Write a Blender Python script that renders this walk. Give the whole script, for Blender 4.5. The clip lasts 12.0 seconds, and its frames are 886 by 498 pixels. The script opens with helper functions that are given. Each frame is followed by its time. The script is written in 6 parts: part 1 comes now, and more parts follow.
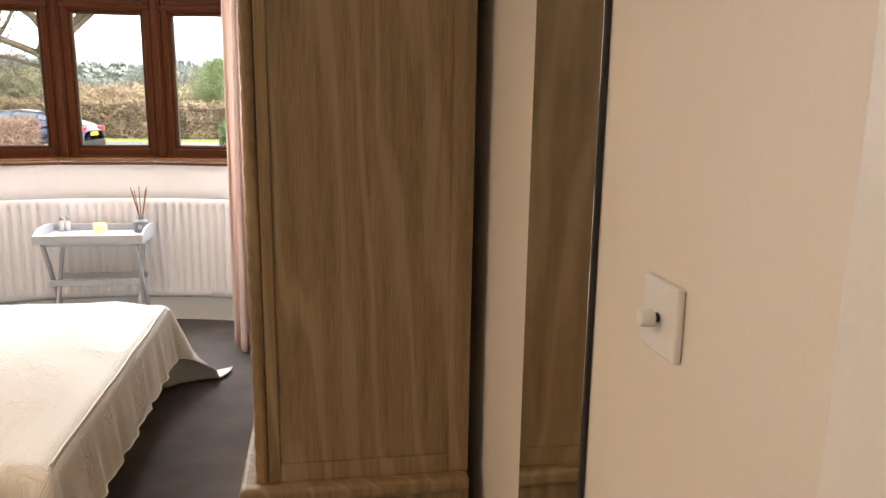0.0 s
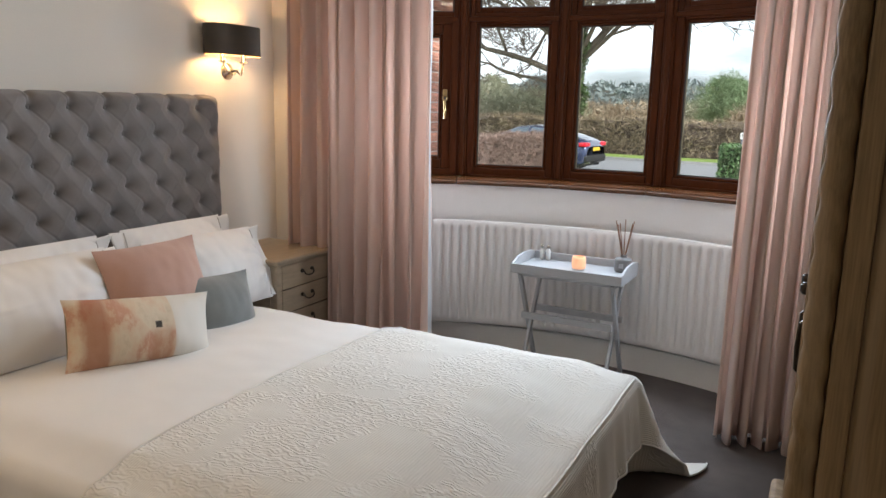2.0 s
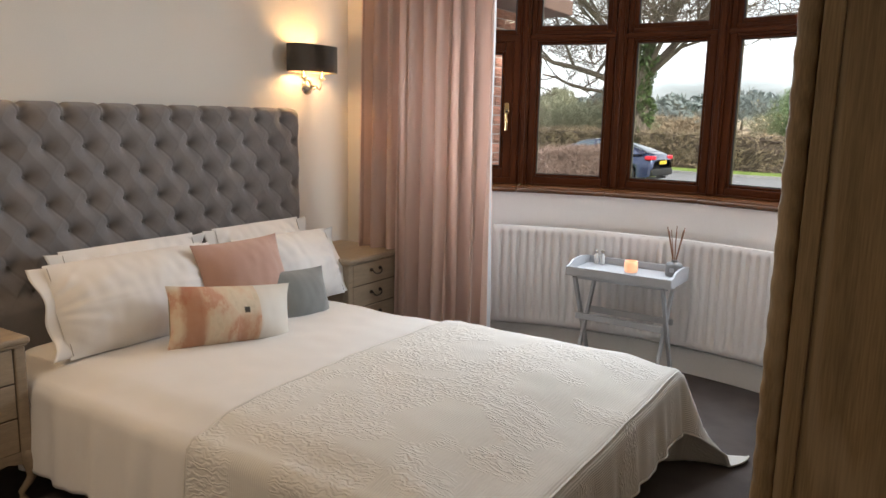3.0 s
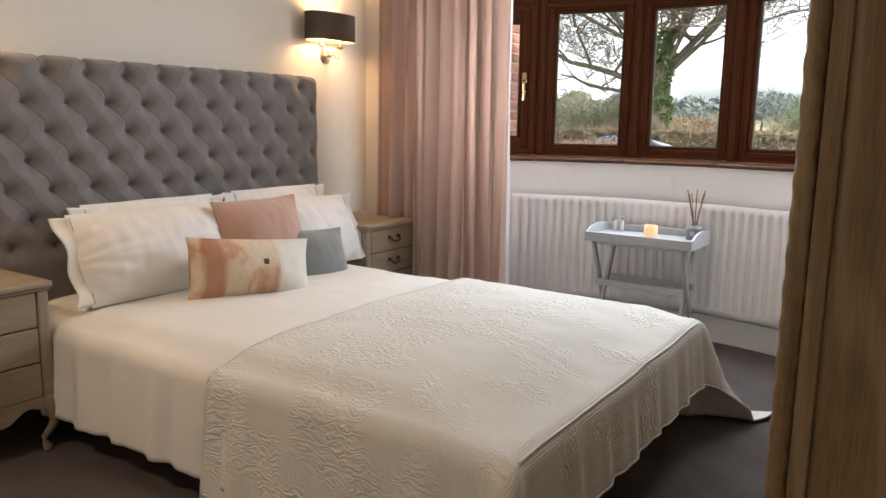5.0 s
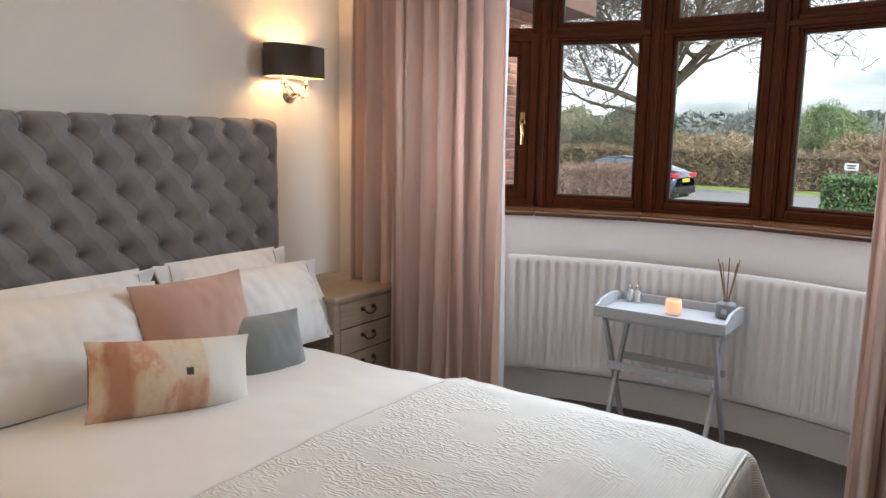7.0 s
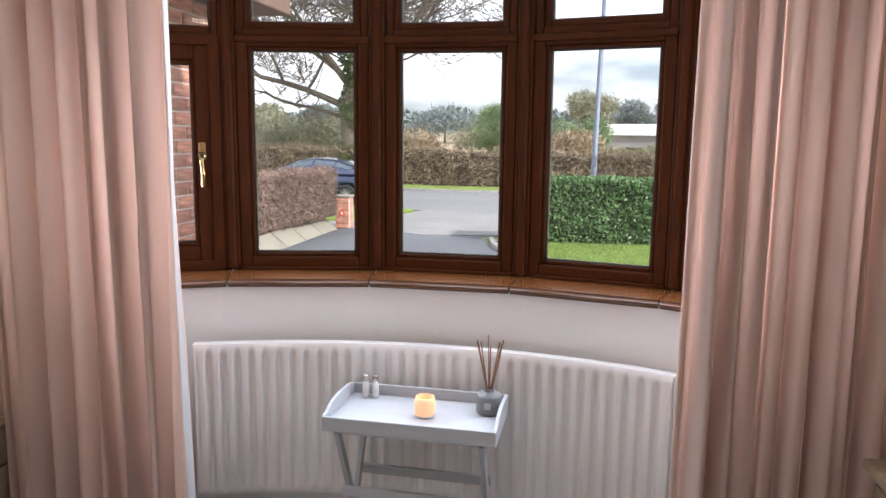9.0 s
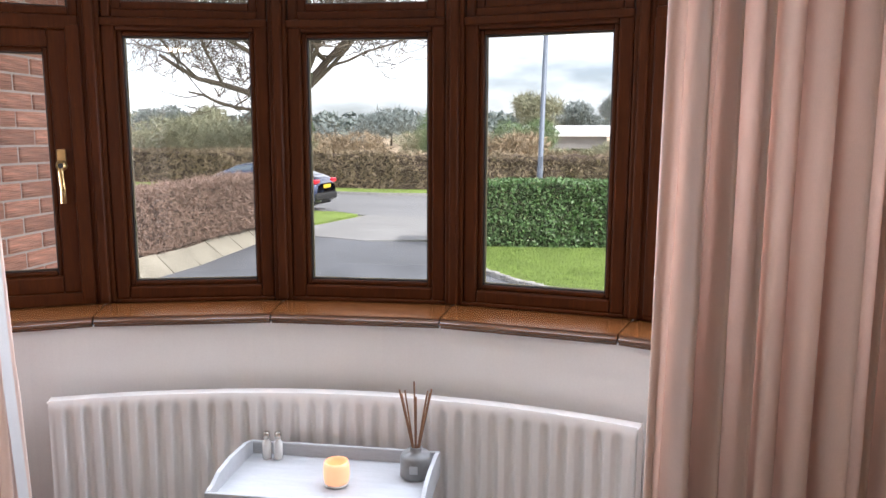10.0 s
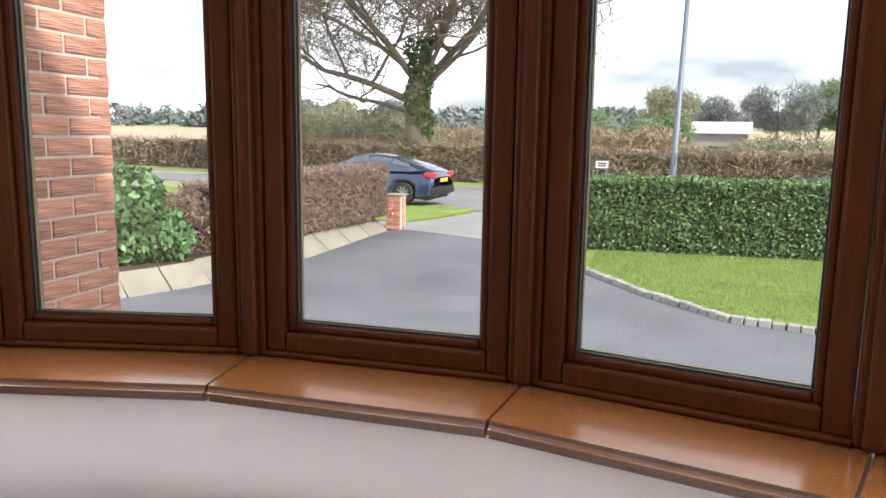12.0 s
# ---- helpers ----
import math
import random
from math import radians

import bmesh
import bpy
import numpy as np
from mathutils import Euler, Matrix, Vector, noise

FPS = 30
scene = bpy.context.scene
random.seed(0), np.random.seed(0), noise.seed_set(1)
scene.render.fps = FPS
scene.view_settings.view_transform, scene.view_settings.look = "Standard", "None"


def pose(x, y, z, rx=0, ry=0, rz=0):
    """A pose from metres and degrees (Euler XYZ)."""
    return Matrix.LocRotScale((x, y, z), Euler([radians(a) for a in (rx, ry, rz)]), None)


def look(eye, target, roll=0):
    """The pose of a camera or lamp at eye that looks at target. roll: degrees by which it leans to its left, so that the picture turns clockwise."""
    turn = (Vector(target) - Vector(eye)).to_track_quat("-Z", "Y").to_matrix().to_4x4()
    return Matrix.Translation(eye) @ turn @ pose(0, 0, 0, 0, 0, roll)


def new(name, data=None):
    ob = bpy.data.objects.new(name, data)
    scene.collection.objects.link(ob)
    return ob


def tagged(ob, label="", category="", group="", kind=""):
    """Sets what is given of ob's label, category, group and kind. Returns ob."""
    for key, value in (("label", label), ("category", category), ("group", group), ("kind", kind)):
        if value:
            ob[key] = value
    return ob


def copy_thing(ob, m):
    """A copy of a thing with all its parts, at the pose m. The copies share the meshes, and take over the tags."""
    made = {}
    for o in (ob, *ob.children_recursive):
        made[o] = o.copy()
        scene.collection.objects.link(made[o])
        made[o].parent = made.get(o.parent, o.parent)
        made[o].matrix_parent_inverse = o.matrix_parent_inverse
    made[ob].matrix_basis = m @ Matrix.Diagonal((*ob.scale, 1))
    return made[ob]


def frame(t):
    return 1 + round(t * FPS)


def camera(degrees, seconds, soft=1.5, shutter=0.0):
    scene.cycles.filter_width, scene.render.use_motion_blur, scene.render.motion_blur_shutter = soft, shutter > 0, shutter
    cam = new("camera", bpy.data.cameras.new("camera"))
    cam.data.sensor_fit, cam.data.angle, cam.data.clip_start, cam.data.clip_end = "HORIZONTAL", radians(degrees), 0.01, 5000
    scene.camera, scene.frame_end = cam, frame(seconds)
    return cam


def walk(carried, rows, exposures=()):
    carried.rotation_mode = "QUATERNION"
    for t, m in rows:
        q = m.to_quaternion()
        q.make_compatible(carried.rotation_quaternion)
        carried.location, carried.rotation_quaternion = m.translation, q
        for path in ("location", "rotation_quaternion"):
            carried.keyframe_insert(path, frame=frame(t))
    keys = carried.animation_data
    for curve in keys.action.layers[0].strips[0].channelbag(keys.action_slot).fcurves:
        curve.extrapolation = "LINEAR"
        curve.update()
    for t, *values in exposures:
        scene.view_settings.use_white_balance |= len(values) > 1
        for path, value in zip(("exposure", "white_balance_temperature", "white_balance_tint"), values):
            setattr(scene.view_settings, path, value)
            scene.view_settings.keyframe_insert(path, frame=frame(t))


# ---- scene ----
cam = camera(61.7, 12.0)
PATH = [
    (0, (3.186, -1.721, 1.448), (3.507, 0.211, 1.042), 0.8),
    (0.5, (3.192, -1.481, 1.479), (3.07, 0.472, 1.067), 1.1),
    (1, (3.135, -1.216, 1.465), (2.69, 0.692, 1.061), 1.2),
    (1.5, (3.066, -1.003, 1.454), (2.398, 0.841, 1.063), 1.2),
    (2, (3.014, -0.908, 1.461), (2.117, 0.838, 1.078), 1.2),
    (2.5, (3.044, -0.97, 1.461), (2.032, 0.715, 1.089), 1.3),
    (3, (3.176, -1.152, 1.456), (2.125, 0.513, 1.104), 1.2),
    (3.5, (3.217, -1.187, 1.386), (2.156, 0.471, 1.032), 1.2),
    (5.5, (3.161, -1.167, 1.228), (2.062, 0.469, 0.89), 0.8),
    (6, (3.037, -0.995, 1.355), (1.936, 0.638, 1.003), 1.0),
    (6.5, (2.974, -0.777, 1.427), (1.862, 0.85, 1.088), 0.9),
    (6.7, (2.93, -0.688, 1.41), (1.82, 0.946, 1.095), 1.0),
    (8.3, (2.574, 0.156, 1.587), (1.809, 1.973, 1.251), 0.7),
    (8.5, (2.511, 0.245, 1.607), (1.867, 2.109, 1.276), 0.8),
    (9, (2.414, 0.409, 1.588), (2.049, 2.352, 1.285), 0.6),
    (9.5, (2.407, 0.654, 1.573), (2.148, 2.614, 1.273), 0.3),
    (10, (2.428, 0.9, 1.59), (2.198, 2.864, 1.294), 0.2),
    (10.5, (2.412, 1.178, 1.602), (2.168, 3.139, 1.296), 0.3),
    (11, (2.424, 1.446, 1.608), (2.173, 3.406, 1.302), 0.4),
    (11.5, (2.441, 1.745, 1.574), (2.114, 3.693, 1.265), 0.4),
    (12, (2.414, 1.977, 1.513), (1.86, 3.873, 1.202), 0.9),
]
walk(cam, [(t, look(e, g, r)) for t, e, g, r in PATH],
     [(0, 1.06, 7100, 14), (0.5, 0.92, 6250, 10), (1, 0.32, 5950, 7), (1.5, 0.12, 5950, 7), (2, -0.03, 6200, 9), (2.5, -0.03, 6450, 10), (3.5, 0.04, 6600, 11), (5.5, 0.22, 6500, 10), (6, 0.06, 6450, 10), (6.5, -0.02, 6200, 9), (8.5, 0.14, 6250, 15), (10, 0.16, 6400, 16), (11, 0.17, 6450, 15), (12, 0.17, 6500, 13)])

# ---------------------------------------------------------------- light
world = bpy.data.worlds.new("sky")
scene.world = world
world.use_nodes = True
wn = world.node_tree
sky = wn.nodes.new("ShaderNodeTexSky")
sky.sky_type = "NISHITA"
sky.sun_disc = False
sky.sun_elevation = radians(38)
sky.sun_rotation = radians(118)
sky.air_density = 1.0
sky.dust_density = 1.5
bg = wn.nodes["Background"]
bg.inputs["Strength"].default_value = 0.15
# broken cloud over the sky
geo = wn.nodes.new("ShaderNodeTexCoord")
cl_map = wn.nodes.new("ShaderNodeMapping")
cl_map.inputs["Scale"].default_value = (1.0, 1.0, 3.4)
cl_noise = wn.nodes.new("ShaderNodeTexNoise")
cl_noise.inputs["Scale"].default_value = 2.3
cl_noise.inputs["Detail"].default_value = 7
cl_noise.inputs["Roughness"].default_value = 0.52
cl_ramp = wn.nodes.new("ShaderNodeValToRGB")
cl_ramp.color_ramp.elements[0].position = 0.38
cl_ramp.color_ramp.elements[1].position = 0.56
cl_mix = wn.nodes.new("ShaderNodeMixRGB")
cl_mix.inputs[2].default_value = (12.0, 12.2, 12.6, 1)
cl_sky = wn.nodes.new("ShaderNodeMixRGB")
cl_sky.inputs[0].default_value = 0.45
cl_sky.inputs[2].default_value = (5.0, 5.6, 6.6, 1)
wn.links.new(geo.outputs["Generated"], cl_map.inputs["Vector"])
wn.links.new(cl_map.outputs[0], cl_noise.inputs["Vector"])
wn.links.new(cl_noise.outputs["Fac"], cl_ramp.inputs[0])
wn.links.new(sky.outputs[0], cl_sky.inputs[1])
wn.links.new(cl_sky.outputs[0], cl_mix.inputs[1])
wn.links.new(cl_ramp.outputs[0], cl_mix.inputs[0])
wn.links.new(cl_mix.outputs[0], bg.inputs["Color"])

sun = new("sun", bpy.data.lights.new("sun", "SUN"))
sun.data.energy = 5.0
sun.data.angle = radians(4)
sun.data.color = (1.0, 0.96, 0.9)
sun.matrix_world = look((0, 0, 30), (-32, 17, 0))


def area_lamp(name, m, sx, sy, watts, colour):
    ob = new(name, bpy.data.lights.new(name, "AREA"))
    ob.data.shape = "RECTANGLE"
    ob.data.size, ob.data.size_y = sx, sy
    ob.data.energy, ob.data.color = watts, colour
    ob.matrix_world = m
    return ob


# the sky's light in the bay's opening
for k, watts in enumerate((12, 12, 13, 12, 17)):
    wa = radians(13) * (k - 2)
    wx, wy = 1.88 + 2.565 * math.sin(wa), 0.745 + 2.565 * math.cos(wa)
    area_lamp("window_daylight", look((wx, wy, 1.56), (wx - 2 * math.sin(wa), wy - 2 * math.cos(wa), 1.34)), 0.38, 0.66, watts, (0.80, 0.90, 1.0))
# warm fill lamps added under the ceiling; no ceiling light is known there
for lx, ly, lw in ((1.25, -1.3, 16), (1.9, 0.9, 2)):
    area_lamp("ceiling_glow", look((lx, ly, 2.37), (lx, ly + 0.001, 0)), 0.22, 0.22, lw, (1.0, 0.78, 0.56))


# ---------------------------------------------------------------- materials
def mat(name, base, rough=0.6, metal=0.0, vary=0.12, scale=4.0, stretch=(1, 1, 1), fine=60.0, bump=0.1,
        dark=None, sheen=0.0, coat=0.0, coords="Object", trans=0.0, rand=0.0, dist=0.002):
    """A surface with two scales of variation, grain relief and a spread of roughness."""
    m = bpy.data.materials.new(name)
    m.use_nodes = True
    n, l = m.node_tree.nodes, m.node_tree.links
    bs = n["Principled BSDF"]
    bs.inputs["Metallic"].default_value = metal
    tc = n.new("ShaderNodeTexCoord")
    mp = n.new("ShaderNodeMapping")
    mp.inputs["Scale"].default_value = stretch
    l.new(tc.outputs[coords], mp.inputs["Vector"])
    big = n.new("ShaderNodeTexNoise")
    big.inputs["Scale"].default_value = scale
    big.inputs["Detail"].default_value = 5
    small = n.new("ShaderNodeTexNoise")
    small.inputs["Scale"].default_value = fine
    small.inputs["Detail"].default_value = 3
    for t in (big, small):
        l.new(mp.outputs[0], t.inputs["Vector"])
    add = n.new("ShaderNodeMath")
    add.operation = "ADD"
    l.new(big.outputs["Fac"], add.inputs[0])
    l.new(small.outputs["Fac"], add.inputs[1])
    half = n.new("ShaderNodeMath")
    half.operation = "MULTIPLY"
    half.inputs[1].default_value = 0.5
    l.new(add.outputs[0], half.inputs[0])
    ramp = n.new("ShaderNodeValToRGB")
    lo = dark if dark else tuple(c * (1 - 2 * vary) for c in base)
    hi = tuple(min(1, c * (1 + vary)) for c in base)
    ramp.color_ramp.elements[0].position, ramp.color_ramp.elements[1].position = 0.3, 0.66
    ramp.color_ramp.elements[0].color = (*lo, 1)
    ramp.color_ramp.elements[1].color = (*hi, 1)
    l.new(half.outputs[0], ramp.inputs[0])
    col = ramp.outputs[0]
    if rand:
        info = n.new("ShaderNodeObjectInfo")
        hsv = n.new("ShaderNodeHueSaturation")
        mr = n.new("ShaderNodeMapRange")
        mr.inputs[3].default_value, mr.inputs[4].default_value = 1 - rand, 1 + rand
        l.new(info.outputs["Random"], mr.inputs[0])
        l.new(mr.outputs[0], hsv.inputs["Value"])
        l.new(col, hsv.inputs["Color"])
        col = hsv.outputs[0]
    l.new(col, bs.inputs["Base Color"])
    rr = n.new("ShaderNodeMapRange")
    rr.inputs[3].default_value, rr.inputs[4].default_value = max(0.02, rough - 0.08), min(1, rough + 0.08)
    l.new(half.outputs[0], rr.inputs[0])
    l.new(rr.outputs[0], bs.inputs["Roughness"])
    if bump:
        bp = n.new("ShaderNodeBump")
        bp.inputs["Strength"].default_value = bump
        bp.inputs["Distance"].default_value = dist
        l.new(small.outputs["Fac"], bp.inputs["Height"])
        l.new(bp.outputs[0], bs.inputs["Normal"])
    if sheen:
        bs.inputs["Sheen Weight"].default_value = sheen
    if coat:
        bs.inputs["Coat Weight"].default_value = coat
        bs.inputs["Coat Roughness"].default_value = 0.15
    if trans:
        tr = n.new("ShaderNodeBsdfTranslucent")
        l.new(col, tr.inputs["Color"])
        mx = n.new("ShaderNodeMixShader")
        mx.inputs[0].default_value = trans
        l.new(bs.outputs[0], mx.inputs[1])
        l.new(tr.outputs[0], mx.inputs[2])
        l.new(mx.outputs[0], n["Material Output"].inputs["Surface"])
    return m


def emitter(name, colour, strength):
    m = bpy.data.materials.new(name)
    m.use_nodes = True
    bs = m.node_tree.nodes["Principled BSDF"]
    bs.inputs["Base Color"].default_value = (*colour, 1)
    bs.inputs["Emission Color"].default_value = (*colour, 1)
    bs.inputs["Emission Strength"].default_value = strength
    return m


def glass(name, tint=(0.97, 0.985, 0.98), clear=0.97):
    m = bpy.data.materials.new(name)
    m.use_nodes = True
    n, l = m.node_tree.nodes, m.node_tree.links
    n.remove(n["Principled BSDF"])
    tr = n.new("ShaderNodeBsdfTransparent")
    tr.inputs[0].default_value = (*tint, 1)
    gl = n.new("ShaderNodeBsdfGlossy")
    gl.inputs["Roughness"].default_value = 0.02
    mx = n.new("ShaderNodeMixShader")
    mx.inputs[0].default_value = 1 - clear
    l.new(tr.outputs[0], mx.inputs[1])
    l.new(gl.outputs[0], mx.inputs[2])
    l.new(mx.outputs[0], n["Material Output"].inputs["Surface"])
    return m


M_wall = mat("cream_wall_paint", (0.80, 0.74, 0.66), 0.62, vary=0.02, scale=1.5, fine=160, bump=0.12, dist=0.0006)
M_bay = mat("white_bay_paint", (0.80, 0.79, 0.78), 0.6, vary=0.02, scale=1.5, fine=160, bump=0.12, dist=0.0006)
M_ceil = mat("white_ceiling_paint", (0.84, 0.82, 0.79), 0.8, vary=0.02, scale=2, fine=120, bump=0.1, dist=0.0006)
M_trim = mat("white_gloss_trim", (0.80, 0.78, 0.75), 0.35, vary=0.02, scale=3, fine=80, bump=0.05, dist=0.0005)
M_carpet = mat("brown_grey_carpet", (0.135, 0.112, 0.105), 0.95, vary=0.22, scale=5, fine=520, bump=0.9, dist=0.004)
M_frame = mat("brown_woodgrain_window_frame", (0.06, 0.0155, 0.0037), 0.42, vary=0.2, scale=5, stretch=(14, 14, 1.2), fine=14, bump=0.05, dist=0.0008)
M_frame.node_tree.nodes["Principled BSDF"].inputs["Specular IOR Level"].default_value = 0.12
M_sill = mat("varnished_oak_sill", (0.108, 0.037, 0.010), 0.24, vary=0.12, scale=3, stretch=(0.8, 10, 10), fine=4, bump=0, coat=0.6)
M_bead = mat("black_gasket", (0.02, 0.02, 0.02), 0.5, vary=0.1, bump=0)
M_spacer = mat("silver_glazing_spacer", (0.30, 0.25, 0.15), 0.5, metal=0.3, vary=0.1, bump=0)
M_glass = glass("window_glass")
M_brass = mat("polished_brass", (0.42, 0.29, 0.13), 0.3, metal=1.0, vary=0.1, scale=20, bump=0.03)
M_chrome = mat("satin_nickel", (0.60, 0.56, 0.50), 0.24, metal=1.0, vary=0.08, scale=20, bump=0.03)
M_rad = mat("white_enamel_radiator", (0.80, 0.78, 0.77), 0.32, vary=0.015, scale=2, fine=90, bump=0.04, dist=0.0004)
M_grey = mat("pale_grey_painted_wood", (0.43, 0.44, 0.46), 0.5, vary=0.06, scale=5, stretch=(2, 12, 12), fine=30, bump=0.12, dist=0.0008)
M_oak = mat("limed_oak", (0.255, 0.172, 0.085), 0.55, vary=0.16, scale=3.0, stretch=(16, 16, 0.7), fine=24, bump=0.35, dist=0.0012, dark=(0.15, 0.098, 0.046))


def figure(m, strength=0.35):
    """Cathedral figure of sawn oak: long wandering bands, paler in the limed pores."""
    n, l = m.node_tree.nodes, m.node_tree.links
    bs = n["Principled BSDF"]
    col = bs.inputs["Base Color"].links[0].from_socket
    tc = n.new("ShaderNodeTexCoord")
    mp = n.new("ShaderNodeMapping")
    mp.inputs["Scale"].default_value = (1.0, 1.0, 0.085)
    l.new(tc.outputs["Object"], mp.inputs["Vector"])
    wv = n.new("ShaderNodeTexWave")
    wv.bands_direction = "DIAGONAL"
    wv.inputs["Scale"].default_value = 7.0
    wv.inputs["Distortion"].default_value = 9.0
    wv.inputs["Detail"].default_value = 2.5
    wv.inputs["Detail Scale"].default_value = 1.1
    l.new(mp.outputs[0], wv.inputs["Vector"])
    rp = n.new("ShaderNodeValToRGB")
    rp.color_ramp.elements[0].position, rp.color_ramp.elements[1].position = 0.72, 0.98
    l.new(wv.outputs["Fac"], rp.inputs[0])
    k = n.new("ShaderNodeMath")
    k.operation = "MULTIPLY"
    k.inputs[1].default_value = strength
    l.new(rp.outputs[0], k.inputs[0])
    mx = n.new("ShaderNodeMixRGB")
    mx.inputs[2].default_value = (0.42, 0.32, 0.20, 1)
    l.new(k.outputs[0], mx.inputs[0])
    l.new(col, mx.inputs[1])
    l.new(mx.outputs[0], bs.inputs["Base Color"])


figure(M_oak)
M_oakdark = mat("limed_oak_shadow_groove", (0.08, 0.05, 0.028), 0.7, vary=0.2, bump=0.1)
M_stand = mat("washed_oak_bedside", (0.33, 0.255, 0.175), 0.55, vary=0.12, scale=3, stretch=(2, 16, 16), fine=24, bump=0.25, dist=0.001)
M_iron = mat("dark_bronze_handle", (0.05, 0.038, 0.03), 0.4, metal=0.8, vary=0.2, bump=0.1)
M_head = mat("grey_linen_upholstery", (0.225, 0.205, 0.20), 0.9, vary=0.09, scale=8, fine=420, bump=0.5, dist=0.001, sheen=0.25)
M_linen = mat("white_cotton_bedding", (0.82, 0.80, 0.775), 0.85, vary=0.025, scale=4, fine=700, bump=0.25, dist=0.0006, sheen=0.15)
M_pillow = mat("white_pillowcase", (0.83, 0.81, 0.785), 0.85, vary=0.02, scale=4, fine=700, bump=0.2, dist=0.0006, sheen=0.15)
M_stitch = mat("grey_hem_stitching", (0.42, 0.38, 0.35), 0.9, vary=0.1, bump=0)
M_pink = mat("blush_pink_velvet", (0.50, 0.30, 0.235), 0.8, vary=0.07, scale=6, fine=300, bump=0.25, dist=0.0008, sheen=0.5)
M_greyc = mat("slate_grey_velvet", (0.185, 0.195, 0.19), 0.8, vary=0.08, scale=6, fine=300, bump=0.25, dist=0.0008, sheen=0.5)
M_shade = mat("dark_taupe_lampshade", (0.075, 0.06, 0.045), 0.7, vary=0.12, scale=8, fine=300, bump=0.2, dist=0.0006)
M_shadein = mat("gold_shade_lining", (0.65, 0.50, 0.28), 0.4, vary=0.05, bump=0)
M_bulb = emitter("warm_bulb", (1.0, 0.66, 0.30), 22)
M_flame = emitter("candle_glow", (0.95, 0.47, 0.25), 0.6)
M_ceramic = mat("frosted_votive_glass", (0.86, 0.68, 0.52), 0.4, vary=0.03, bump=0)
M_reed = mat("brown_reed_stick", (0.235, 0.115, 0.06), 0.7, vary=0.2, scale=20, bump=0.1)
M_bottle = mat("grey_ceramic_bottle", (0.20, 0.20, 0.205), 0.45, vary=0.08, scale=14, fine=90, bump=0.1)
M_white = mat("white_plastic", (0.80, 0.79, 0.77), 0.35, vary=0.015, bump=0)
M_vial = mat("clear_vial_glass", (0.72, 0.72, 0.70), 0.12, vary=0.05, bump=0)
M_mirror = mat("mirror_silver", (0.86, 0.87, 0.86), 0.02, metal=1.0, vary=0.0, bump=0)
M_black = mat("black_rubber", (0.015, 0.015, 0.015), 0.6, vary=0.2, bump=0)

# ---------------------------------------------------------------- mesh tools
def finish(bm, smooth):
    bmesh.ops.recalc_face_normals(bm, faces=bm.faces)
    for f in bm.faces:
        f.smooth = smooth


def part(name, bm, material, parent=None, label="", smooth=False):
    """One mesh object out of a bmesh, under a thing or a part."""
    finish(bm, smooth)
    me = bpy.data.meshes.new(name)
    bm.to_mesh(me)
    bm.free()
    me.materials.append(material)
    ob = new(name, me)
    if parent is not None:
        ob.parent = parent
    if label:
        ob["label"] = label
    return ob


def thing(name, m, label, category, group=""):
    ob = new(name)
    ob.empty_display_size = 0.1
    ob.matrix_basis = m
    return tagged(ob, label, category, group)


def structure(name, bm, material, label, category, smooth=False):
    return tagged(part(name, bm, material, None, "", smooth), label, category, "", "structure")


def box(x0, x1, y0, y1, z0, z1, bevel=0.0, seg=2, bm=None):
    out = bm if bm is not None else bmesh.new()
    b = bmesh.new()
    bmesh.ops.create_cube(b, size=1.0)
    for v in b.verts:
        v.co = Vector((x0 + (v.co.x + 0.5) * (x1 - x0), y0 + (v.co.y + 0.5) * (y1 - y0), z0 + (v.co.z + 0.5) * (z1 - z0)))
    if bevel:
        bmesh.ops.bevel(b, geom=b.edges, offset=bevel, segments=seg, affect="EDGES", profile=0.5)
    return merge(out, b)


def merge(out, b, m=None):
    """Adds the bmesh b to out."""
    if m is not None:
        bmesh.ops.transform(b, matrix=m, verts=b.verts)
    tmp = bpy.data.meshes.new("tmp")
    b.to_mesh(tmp)
    b.free()
    out.from_mesh(tmp)
    bpy.data.meshes.remove(tmp)
    return out


def prism(outline, z0, z1, bm=None):
    """An outline of (x, y) points drawn up from z0 to z1."""
    bm = bm if bm is not None else bmesh.new()
    lo = [bm.verts.new((x, y, z0)) for x, y in outline]
    hi = [bm.verts.new((x, y, z1)) for x, y in outline]
    n = len(lo)
    bm.faces.new(lo[::-1])
    bm.faces.new(hi)
    for i in range(n):
        bm.faces.new((lo[i], lo[(i + 1) % n], hi[(i + 1) % n], hi[i]))
    return bm


def lathe(profile, seg=24, bm=None, closed=True):
    """(radius, z) points turned round the z axis."""
    bm = bm if bm is not None else bmesh.new()
    rings = []
    for r, z in profile:
        rings.append([bm.verts.new((r * math.cos(2 * math.pi * i / seg), r * math.sin(2 * math.pi * i / seg), z)) for i in range(seg)])
    for a, b in zip(rings, rings[1:]):
        for i in range(seg):
            bm.faces.new((a[i], a[(i + 1) % seg], b[(i + 1) % seg], b[i]))
    if closed:
        bm.faces.new(rings[0][::-1])
        bm.faces.new(rings[-1])
    return bm


